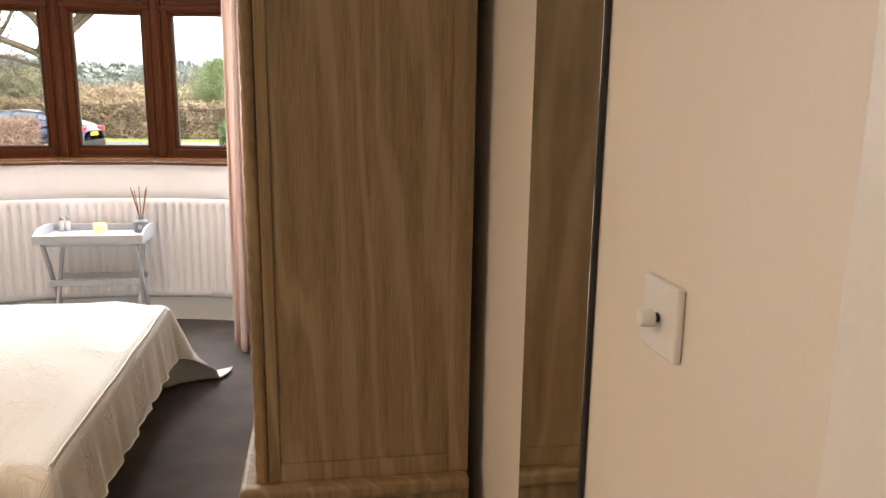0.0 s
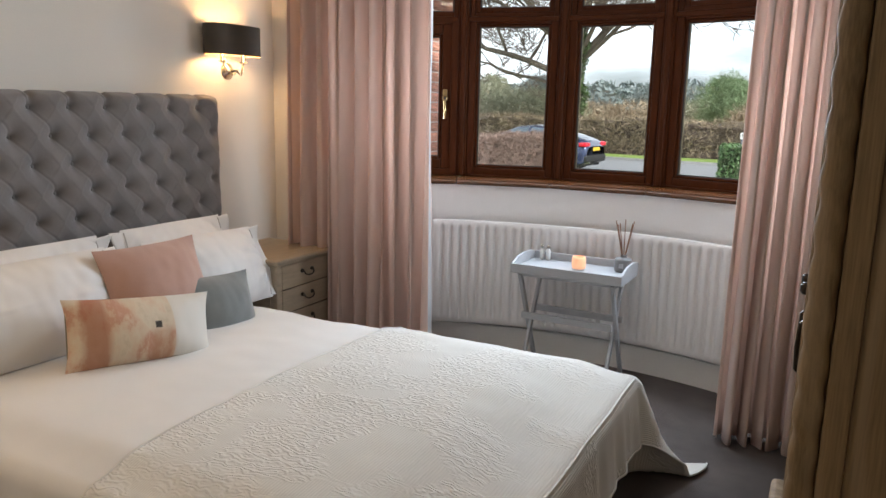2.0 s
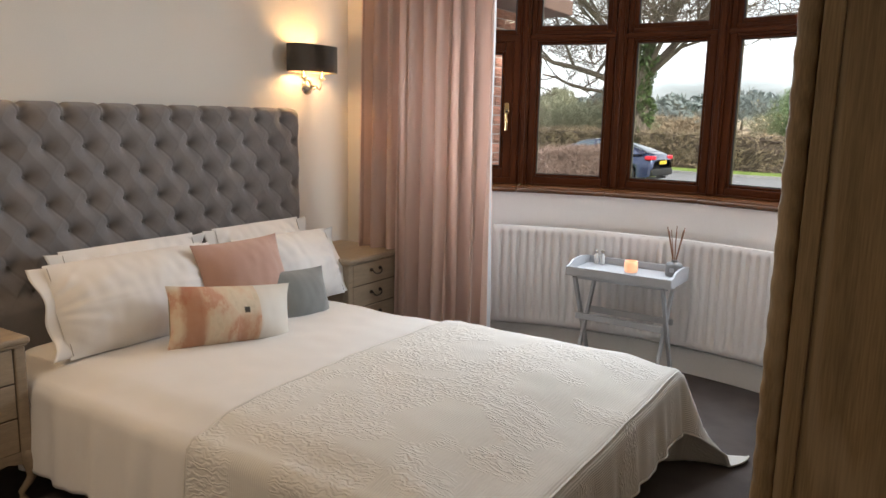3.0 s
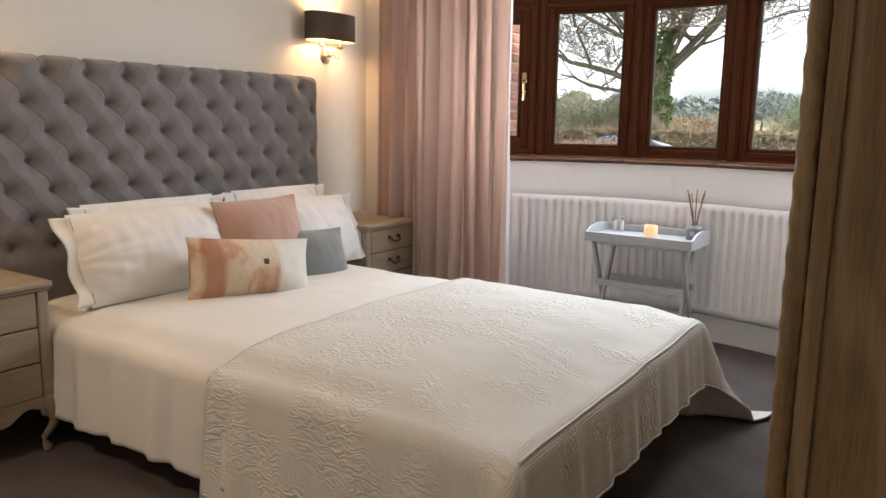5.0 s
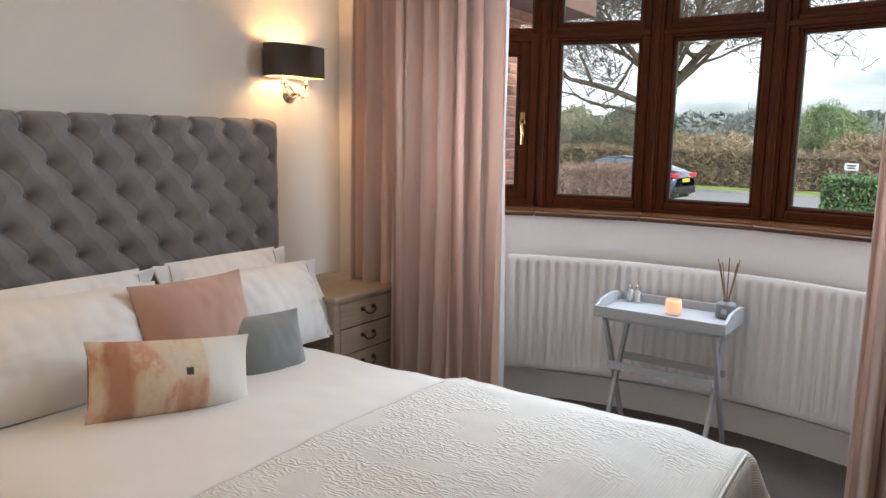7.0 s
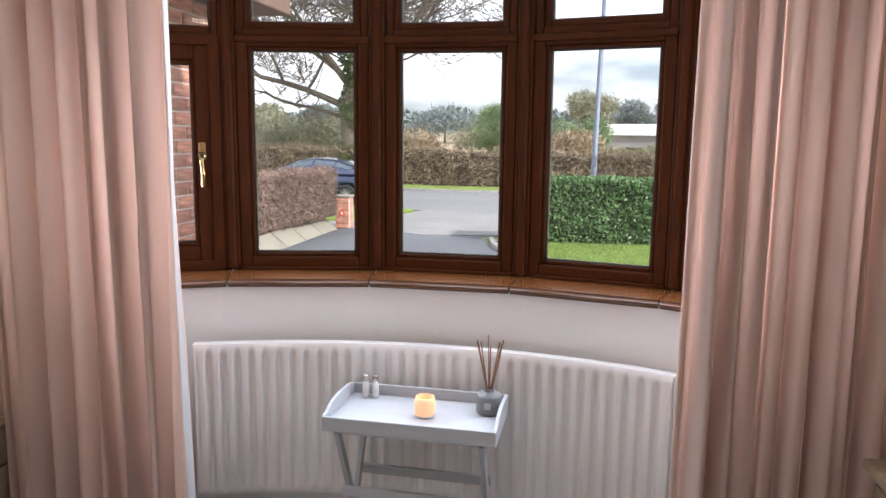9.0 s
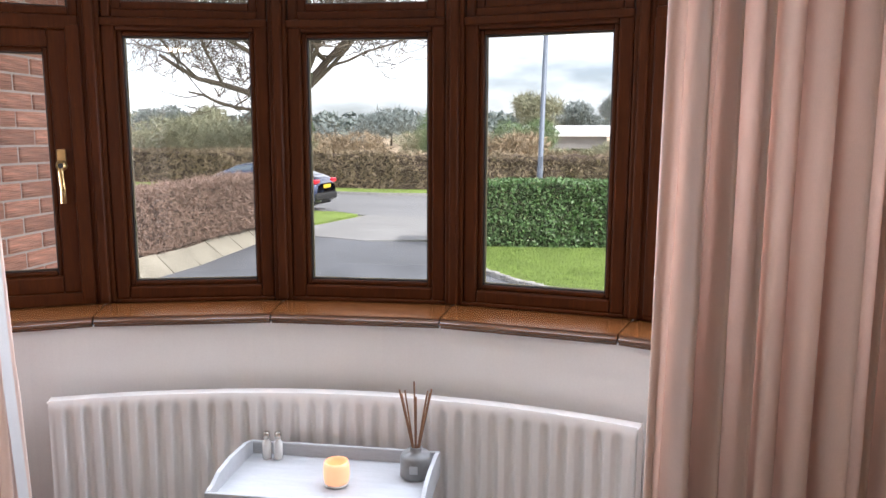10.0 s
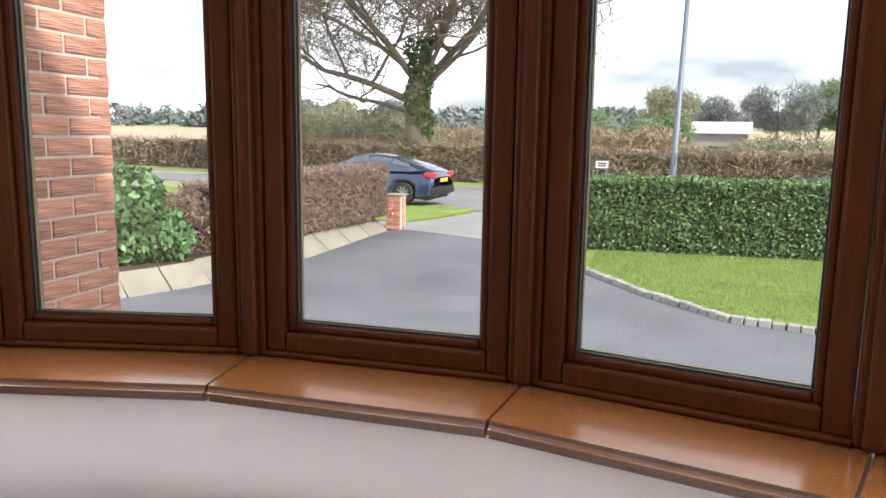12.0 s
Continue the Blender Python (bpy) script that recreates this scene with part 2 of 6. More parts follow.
def tube(points, radius, seg=8, bm=None, taper=None):
    """A round bar along points; taper gives a radius for each."""
    bm = bm if bm is not None else bmesh.new()
    pts = [Vector(p) for p in points]
    rings = []
    for i, p in enumerate(pts):
        d = (pts[min(i + 1, len(pts) - 1)] - pts[max(i - 1, 0)]).normalized()
        side = d.cross(Vector((0.13, 0.21, 1.0)))
        if side.length < 1e-3:
            side = d.cross(Vector((1, 0, 0)))
        side.normalize()
        up = side.cross(d)
        r = taper[i] if taper else radius
        rings.append([bm.verts.new(p + r * (math.cos(a) * side + math.sin(a) * up)) for a in (2 * math.pi * k / seg for k in range(seg))])
    for a, b in zip(rings, rings[1:]):
        for k in range(seg):
            bm.faces.new((a[k], a[(k + 1) % seg], b[(k + 1) % seg], b[k]))
    bm.faces.new(rings[0][::-1])
    bm.faces.new(rings[-1])
    return bm


def grid(nu, nv, fn, bm=None):
    """A sheet: fn(u, v) gives its points, u and v from 0 to 1."""
    bm = bm if bm is not None else bmesh.new()
    vs = [[bm.verts.new(fn(i / nu, j / nv)) for j in range(nv + 1)] for i in range(nu + 1)]
    for i in range(nu):
        for j in range(nv):
            bm.faces.new((vs[i][j], vs[i + 1][j], vs[i + 1][j + 1], vs[i][j + 1]))
    return bm


def smoothstep(a, b, x):
    x = max(0.0, min(1.0, (x - a) / (b - a)))
    return x * x * (3 - 2 * x)


# ---------------------------------------------------------------- the room
WX0, WX1, WY0, WY1, CEIL = 0.0, 3.60, -3.2, 2.68, 2.46
BX, BY, BR = 1.88, 0.745, 2.655          # the bow's centre and its glass radius
STEP = radians(13)                        # turn from light to light
BAY0, BAY1 = 0.42, 3.34                   # the bay's mouth


def arc(r, a):
    return (BX + r * math.sin(a), BY + r * math.cos(a))


def bay_poly(r, half=2.5):
    """Corners of the five-light bow on a circle that the middles of the lights touch."""
    k = r / math.cos(STEP / 2)
    return [arc(k, STEP * (i - half)) for i in range(int(2 * half) + 1)]


structure("floor", prism([(WX0 - 0.1, WY0 - 0.1), (WX1 + 0.1, WY0 - 0.1), (WX1 + 0.1, WY1), (BAY1, WY1 + 0.05)]
                         + [arc(2.62, radians(a)) for a in range(32, -33, -4)] + [(BAY0, WY1 + 0.05), (WX0 - 0.1, WY1)], -0.2, 0.0),
          M_carpet, "brown-grey cut pile carpet covering the whole bedroom floor", "carpet")
structure("ceiling", box(WX0 - 0.1, WX1 + 0.1, WY0 - 0.1, 3.75, CEIL, CEIL + 0.12), M_ceil, "plain white plastered bedroom ceiling", "ceiling")
structure("wall_west", box(-0.25, WX0, WY0 - 0.1, WY1 + 0.4, -0.1, CEIL), M_wall, "cream painted wall behind the upholstered bed", "wall")
structure("wall_east", box(WX1, WX1 + 0.2, WY0 - 0.1, WY1 + 0.4, -0.1, CEIL), M_wall, "cream painted wall beside the oak wardrobe", "wall")
structure("wall_south", box(WX0, WX1, WY0 - 0.2, WY0, -0.1, CEIL), M_wall, "plain cream wall closing the room", "wall")
structure("wall_north_a", box(WX0, BAY0, WY1, WY1 + 0.3, -0.1, CEIL), M_wall, "cream wall pier beside the bay, behind the curtain", "wall")
structure("wall_north_b", box(BAY1, WX1, WY1, WY1 + 0.3, -0.1, CEIL), M_wall, "cream wall pier beside the bay, behind the curtain", "wall")
structure("wall_north_c", box(BAY0, BAY1, WY1 + 0.02, WY1 + 0.3, 2.33, CEIL), M_wall, "cream wall over the opening of the bay", "wall")

SILL_Z = 1.03
inner = [arc(2.43, radians(a)) for a in range(-36, 37, 2)]
outer = [arc(2.75, radians(a)) for a in range(36, -37, -2)]
structure("bay_wall", prism(inner + outer, -0.1, SILL_Z - 0.03), M_bay, "curved white painted wall under the bow window", "wall", smooth=False)
structure("baseboard", prism([arc(2.412, radians(a)) for a in range(-35, 36, 2)] + [arc(2.428, radians(a)) for a in range(35, -36, -2)], 0.0, 0.13),
          M_trim, "white gloss skirting board curving round the bay", "skirting board")
structure("trim", prism([arc(2.406, radians(a)) for a in range(-35, 36, 2)] + [arc(2.428, radians(a)) for a in range(35, -36, -2)], 0.132, 0.15),
          M_trim, "rounded white moulding on top of the skirting board", "skirting board")
for nm, b in (("baseboard_west", box(WX0, WX0 + 0.016, WY0, WY1, 0, 0.14, 0.004)), ("baseboard_east", box(WX1 - 0.016, WX1, WY0, WY1, 0, 0.14, 0.004))):
    structure(nm, b, M_trim, "white gloss skirting board along the wall", "skirting board")
# outer head of the bay
structure("bay_head", prism([arc(2.43, radians(a)) for a in range(-36, 37, 2)] + outer, 2.37, CEIL), M_bay, "white painted head over the bow window", "wall")


# sill boards, one for each light
def sill_board(i):
    a0, a1 = STEP * (i - 2.5), STEP * (i - 1.5)
    k0, k1 = 2.395 / math.cos(STEP / 2), 2.67 / math.cos(STEP / 2)
    g = 0.0012
    p = [arc(k0, a0 + g), arc(k0, a1 - g), arc(k1, a1 - g), arc(k1, a0 + g)]
    b = prism(p, SILL_Z - 0.032, SILL_Z)
    es = [e for e in b.edges if all(math.hypot(v.co.x - BX, v.co.y - BY) < 2.5 for v in e.verts) and abs(e.verts[0].co.z - e.verts[1].co.z) < 0.001]
    bmesh.ops.bevel(b, geom=es, offset=0.012, segments=3, affect="EDGES")
    ob = structure("sill_board", b, M_sill, "varnished brown oak window sill board in the bow", "window sill")
    ob["group"] = "sill boards"


for i in range(5):
    sill_board(i)


# ---------------------------------------------------------------- the bow window
def ring(x0, x1, z0, z1, w, y0, y1, bevel=0.006, bm=None):
    """Four mitre-free bars round an opening: stiles full height, rails between them."""
    bm = bm if bm is not None else bmesh.new()
    box(x0, x0 + w, y0, y1, z0, z1, bevel, 2, bm)
    box(x1 - w, x1, y0, y1, z0, z1, bevel, 2, bm)
    box(x0 + w, x1 - w, y0 + 0.001, y1 - 0.001, z0, z0 + w, bevel, 2, bm)
    box(x0 + w, x1 - w, y0 + 0.001, y1 - 0.001, z1 - w, z1, bevel, 2, bm)
    return bm


FACET = 2 * BR * math.tan(STEP / 2)
GL0, GL1, TL0, TL1 = 1.10, 1.917, 2.0, 2.29


def glazed(win, x0, x1, z0, z1, y):
    """Pane with its black gasket and pale spacer, in a light whose visible glass is x0..x1, z0..z1."""
    pane = part("pane", box(x0 - 0.006, x1 + 0.006, y - 0.002, y + 0.002, z0 - 0.006, z1 + 0.006), M_glass, win, "clear double glazed pane")
    pane.visible_shadow = False
    part("gasket", ring(x0 - 0.004, x1 + 0.004, z0 - 0.004, z1 + 0.004, 0.008, y - 0.012, y - 0.004, 0), M_bead, win, "black rubber gasket")
    part("spacer", ring(x0 - 0.006, x1 + 0.006, z0 - 0.006, z1 + 0.006, 0.010, y + 0.006, y + 0.016, 0), M_spacer, win, "pale metal glazing spacer")


def sash(win, x0, x1, z0, z1, w, y):
    """A light: outer sash bars, a stepped inner bead and the pane; x0..x1 and z0..z1 bound the glass."""
    part("sash_frame", ring(x0 - w, x1 + w, z0 - w, z1 + w, w - 0.016, y - 0.04, y + 0.03, 0.007), M_frame, win)
    part("glazing_bead", ring(x0 - 0.017, x1 + 0.017, z0 - 0.017, z1 + 0.017, 0.017, y - 0.026, y + 0.028, 0.006), M_frame, win)
    glazed(win, x0, x1, z0, z1, y)


def handle(win, x, z, y):
    h = part("handle", box(x - 0.014, x + 0.014, y - 0.012, y, z + 0.03, z + 0.075, 0.005), M_brass, win, "polished brass espagnolette handle")
    b = bmesh.new()
    bmesh.ops.create_icosphere(b, subdivisions=2, radius=0.018, matrix=Matrix.Translation((x, y - 0.02, z + 0.022)))
    tube([(x, y - 0.026, z + 0.03), (x - 0.003, y - 0.034, z + 0.0), (x + 0.002, y - 0.036, z - 0.05), (x, y - 0.033, z - 0.10)], 0.008, 8, b, [0.011, 0.009, 0.008, 0.0095])
    part("lever", b, M_brass, h, "curved brass lever", True)
    k = lathe([(0.0085, 0.0), (0.0085, 0.008)], 12)
    bmesh.ops.transform(k, matrix=pose(x, y - 0.036, z + 0.022, 90), verts=k.verts)
    part("lock_button", k, M_black, h, "black lock button")


def light(i):
    """One light of the bow, in its own plane: x along it, y outwards."""
    a = STEP * (i - 2)
    m = Matrix.Translation((*arc(BR, a), 0)) @ Matrix.Rotation(-a, 4, "Z")
    win = tagged(new("window_%d" % (i + 1)), "brown woodgrain bow window light with a top light", "window", "bow window lights", "structure")
    win.matrix_basis = m
    h = FACET / 2
    side = i in (0, 4)
    # fixed frame: sill rail, transom, head and two posts
    part("post", box(-h + 0.004, -h + 0.036, -0.045, 0.05, SILL_Z, 2.36, 0.006), M_frame, win)
    part("post", box(h - 0.036, h - 0.004, -0.045, 0.05, SILL_Z, 2.36, 0.006), M_frame, win)
    part("bottom_rail", box(-h + 0.036, h - 0.036, -0.05, 0.05, SILL_Z + 0.002, (GL0 - 0.028) if side else (GL0 - 0.058), 0.003), M_frame, win)
    part("head_rail", box(-h + 0.036, h - 0.036, -0.045, 0.05, TL1 + 0.048, 2.36, 0.006), M_frame, win)
    part("transom", box(-h + 0.036, h - 0.036, -0.05, 0.05, (GL1 + 0.013) if side else (GL1 + 0.03), TL0 - 0.026, 0.006), M_frame, win)
    gw = 0.205
    if side:
        win["label"] = "brown woodgrain casement light with a brass handle"
        s = 1 if i == 0 else -1
        part("casement_post", box(*sorted((s * (h - 0.034), s * (h - 0.078))), -0.052, 0.04, SILL_Z + 0.014, GL1 + 0.028, 0.006), M_frame, win)
        c = -0.02 * s
        sash(win, c - 0.175, c + 0.175, GL0 + 0.045, GL1 - 0.06, 0.075, 0.0)
        handle(win, c + s * (0.212 if s > 0 else 0.199), 1.475 if s > 0 else 1.455, -0.042)
        part("top_sash", ring(-0.267, 0.267, TL0 - 0.028, TL1 + 0.046, 0.03, -0.04, 0.03, 0.006), M_frame, win)
        glazed(win, -0.232, 0.232, TL0 + 0.004, TL1 + 0.012, 0.0)
    else:
        sash(win, -gw, gw, GL0, GL1, 0.06, 0.0)
        part("top_sash", ring(-gw - 0.058, gw + 0.058, TL0 - 0.028, TL1 + 0.046, 0.03, -0.035, 0.03, 0.006), M_frame, win)
        part("top_bead", ring(-gw - 0.028, gw + 0.028, TL0 - 0.0, TL1 + 0.016, 0.0285, -0.024, 0.028, 0.005), M_frame, win)
        glazed(win, -gw, gw, TL0 + 0.028, TL1 - 0.012, 0.0)
    return win


for i in range(5):
    light(i)
for i in range(-2, 2):
    a = STEP * (i + 0.5)
    m = Matrix.Translation((*arc(BR / math.cos(STEP / 2), a), 0)) @ Matrix.Rotation(-a, 4, "Z")
    b = box(-0.016, 0.016, -0.062, 0.06, SILL_Z + 0.001, 2.359, 0.009, 3)
    bmesh.ops.transform(b, matrix=m, verts=b.verts)
    mu = structure("mullion", b, M_frame, "brown woodgrain mullion between two lights of the bow", "mullion")
    mu["group"] = "bow window mullions"

# ---------------------------------------------------------------- radiator, tray table, curtains
def radiator():
    rd = thing("radiator", pose(BX, BY, 0), "long curved white panel radiator under the bow window", "radiator")
    A0, A1, Z0, Z1 = radians(-22.4), radians(21.6), 0.185, 0.797
    n = 34
    def face(r):
        def fn(u, v):
            a = A0 + u * (A1 - A0)
            z = Z0 + v * (Z1 - Z0)
            return Vector((r * math.sin(a), r * math.cos(a), z))
        return fn
    b = bmesh.new()
    nu, nv = n * 8, 28
    def ribbed(u, v):
        a = A0 + u * (A1 - A0)
        z = Z0 + v * (Z1 - Z0)
        k = (u * n) % 1.0
        end = smoothstep(0.0, 0.012, u) * smoothstep(1.0, 0.988, u)
        up = smoothstep(0.045, 0.085, v) * smoothstep(0.955, 0.915, v)
        rib = 0.5 + 0.5 * math.cos(2 * math.pi * k)
        rib = smoothstep(0.45, 0.9, rib)
        edge = min(1.0, min(v, 1 - v) / 0.02)
        r = 2.318 + 0.015 * rib * up * end + 0.01 * (1 - math.sqrt(max(0.0, 1 - (1 - edge) ** 2)))
        return Vector((r * math.sin(a), r * math.cos(a), z))
    front = grid(nu, nv, ribbed)
    part("front_panel", front, M_rad, rd, "pressed ribbed front panel", True)
    for nm, r0, r1, z0, z1 in (("back_panel", 2.375, 2.385, Z0 + 0.01, Z1 - 0.01), ("top_grille", 2.328, 2.374, Z1 - 0.012, Z1 - 0.002)):
        o = [(r0 * math.sin(a), r0 * math.cos(a)) for a in (A0 + k * (A1 - A0) / 40 for k in range(41))]
        o += [(r1 * math.sin(a), r1 * math.cos(a)) for a in (A1 - k * (A1 - A0) / 40 for k in range(41))]
        part(nm, prism(o, z0, z1), M_rad, rd)
    for a in (A0, A1):
        s = 1 if a > 0 else -1
        o = [(r * math.sin(a + d), r * math.cos(a + d)) for r, d in ((2.324, 0), (2.384, 0), (2.384, 0.0016 * s), (2.324, 0.0016 * s))]
        part("end_panel", prism(o, Z0 + 0.004, Z1 - 0.004), M_rad, rd)
        vx, vy = 2.36 * math.sin(a + 0.012 * s), 2.36 * math.cos(a + 0.012 * s)
        part("valve", tube([(vx, vy, 0.0), (vx, vy, Z0 + 0.02)], 0.0075, 8), M_rad, rd, "white painted pipe tail", True)
    return rd


radiator()


def tray_table():
    tb = thing("tray_table", pose(1.868, 2.69, 0, 0, 0, -1.5), "pale grey painted folding butler tray table under the window", "side table")
    W, D, Z = 0.30, 0.32, 0.617
    part("tray_base", box(-W + 0.01, W - 0.01, 0.012, D - 0.008, Z - 0.012, Z), M_grey, tb)
    part("front_rim", box(-W, W, 0, 0.012, Z - 0.03, Z + 0.022, 0.004), M_grey, tb)
    part("back_rim", box(-W, W, D - 0.008, D + 0.004, Z - 0.03, Z + 0.04, 0.004), M_grey, tb)
    for s in (-1, 1):
        b = bmesh.new()
        prof = [(0.012, Z - 0.03), (D - 0.008, Z - 0.03), (D - 0.008, Z + 0.04), (D - 0.05, Z + 0.05), (D / 2, Z + 0.054), (0.08, Z + 0.045), (0.04, Z + 0.026), (0.012, Z + 0.022)]
        prism([(y, z) for y, z in prof], 0, 0.012, b)
        bmesh.ops.transform(b, matrix=Matrix(((0, 0, s, 0), (1, 0, 0, 0), (0, 1, 0, 0), (0, 0, 0, 1))), verts=b.verts)
        bmesh.ops.translate(b, vec=(s * (W - 0.012), 0, 0), verts=b.verts)
        part("side_rim", b, M_grey, tb, "shaped end of the tray")
    for s in (-1, 1):
        x = s * (W - 0.06)
        for k, (ya, yb) in enumerate(((0.02, D - 0.02), (D - 0.02, 0.02))):
            d = Vector((0, yb - ya, Z - 0.03))
            b = box(-0.009, 0.009, -0.015, 0.015, 0, d.length - 0.004, 0.003)
            ang = math.atan2(d.y, d.z)
            bmesh.ops.transform(b, matrix=Matrix.Translation((x + s * (0.011 if k else -0.009), ya, 0.0)) @ Matrix.Rotation(-ang, 4, "X"), verts=b.verts)
            part("leg", b, M_grey, tb)
    part("stretcher", box(-W + 0.05, W - 0.05, 0.055, 0.073, 0.33, 0.365, 0.003), M_grey, tb)
    part("stretcher", box(-W + 0.05, W - 0.05, D - 0.075, D - 0.057, 0.33, 0.365, 0.003), M_grey, tb)
    part("hinge_rail", box(-W + 0.03, W - 0.03, 0.03, 0.06, Z - 0.048, Z - 0.0135, 0.003), M_grey, tb)
    return tb


tray_table()


def curtain(name, x0, x1, y, folds, seed, label):
    cu = thing(name, pose(0, 0, 0), label, "curtain", "bay curtains")
    rng = random.Random(seed)
    ph = [rng.uniform(0, 6.28) for _ in range(6)]
    L = x1 - x0
    def fn(u, v):
        z = 0.015 + 2.33 * v
        flare = 1 + 0.05 * (1 - v)
        xx = x0 + L * u + 0.012 * math.sin(2 * math.pi * folds * 2 * u + ph[0] + 1.5 * v)
        uu = u + 0.012 * math.sin(5 * u + ph[1]) + 0.01 * math.sin(2.3 * v + ph[2]) * u
        w = math.sin(2 * math.pi * folds * uu + ph[3]) + 0.5 * math.sin(2 * math.pi * folds * 1.73 * uu + ph[4] + 0.8 * v)
        w += 0.25 * math.sin(2 * math.pi * folds * 0.43 * uu + ph[5])
        w = math.copysign(abs(w) ** 0.8, w)
        amp = 0.06 * flare * (0.65 + 0.35 * (1 - v))
        cx = (x0 + x1) / 2
        return Vector((cx + (xx - cx) * flare, y + amp * w, z))
    b = grid(int(folds * 34), 30, fn)
    ob = part("drape", b, M_curtain, cu, "dusty pink curtain cloth in deep folds", True)
    sol = ob.modifiers.new("cloth", "SOLIDIFY")
    sol.thickness = 0.004
    return cu


M_curtain = mat("dusty_pink_curtain", (0.78, 0.638, 0.57), 0.85, vary=0.06, scale=3, stretch=(6, 6, 0.5), fine=300, bump=0.2, dist=0.0008, sheen=0.3, trans=0.52)

def lining(x, y, label):
    cu = bpy.data.objects["curtain"]
    part("lining", grid(2, 30, lambda u, v: Vector((x - 0.054 + 0.006 * u + 0.03 * (1 - v), y + 0.012 * math.sin(9 * v) + 0.03 * u, 0.02 + 2.32 * v))), M_lining, cu, "white curtain lining showing at the edge", True)


M_lining = mat("white_curtain_lining", (0.66, 0.67, 0.68), 0.85, vary=0.03, scale=4, fine=300, bump=0.1, trans=0.3)
curtain("curtain", 0.31, 1.17, 2.49, 10, 3, "full-length dusty pink curtain drawn back beside the bay")
curtain("curtain", 2.70, 3.42, 2.47, 12, 8, "full-length dusty pink curtain drawn back near the oak chest")
lining(1.19, 2.52, "")


# ---------------------------------------------------------------- the bed
BX0, BX1, BY0, BY1, BTOP = 0.16, 2.41, 0.28, 1.795, 0.475


def drape(x0, x1, y0, y1, over_near, over_far, over_foot, nx, ny, lift, ripple, seed, crown=0.03):
    """A cloth laid on the bed from x0 to past its foot, hanging over its sides; it lies out on the floor where it is long enough."""
    rng = random.Random(seed)
    ph = [rng.uniform(0, 6.28) for _ in range(8)]
    rad = 0.055

    def fn(u, v):
        sx = x0 + u * (x1 + over_foot - x0)
        sy = y0 - over_near + v * (y1 + over_far - y0 + over_near)
        ox = max(0.0, sx - x1)
        oy = max(0.0, sy - y1) if sy > y1 else min(0.0, sy - y0)
        bx, by = min(sx, x1), min(max(sy, y0), y1)
        d = math.hypot(ox, oy)
        cz = crown * math.sin(math.pi * max(0, min(1, (by - BY0) / (BY1 - BY0)))) ** 0.6 * smoothstep(x1 + 0.05, x1 - 0.5, bx)
        cz += 0.008 * noise.noise(Vector((bx * 3.1, by * 3.1, seed))) + 0.004 * noise.noise(Vector((bx * 9, by * 9, seed + 3)))
        soft = max(0.075 * (1 - smoothstep(0.0, 0.34, x1 - bx)), 0.035 * (1 - smoothstep(0.0, 0.14, min(by - y0, y1 - by))))
        top = BTOP + lift + cz - soft * 0.6
        if d < 1e-6:
            return Vector((bx, by, top))
        ex, ey = ox / d, oy / d
        arc_l = rad * math.pi / 2
        if d < arc_l:
            a = d / rad
            out, down = rad * math.sin(a), rad * (1 - math.cos(a))
        else:
            out, down = rad + 0.10 * (d - arc_l), rad + 0.99 * (d - arc_l)
        corner = min(ox, abs(oy)) / max(d, 1e-6)
        out += 0.5 * corner * d
        kick = 0.21 * corner * smoothstep(0.3, 0.6, d)
        along = bx if abs(oy) > ox else by
        wave = math.sin(along * 31 + ph[0] + 0.8 * math.sin(along * 7 + ph[1])) + 0.6 * math.sin(along * 57 + ph[2])
        out += ripple * wave * smoothstep(0.03, 0.25, d)
        z = top - down
        lie = 0.012 + 0.004 * math.sin(along * 40 + ph[3])
        if z < lie:
            out += (lie - z) * 0.9
            z = lie
        return Vector((bx + ex * out + kick, by + ey * out, z))
    return grid(nx, ny, fn)


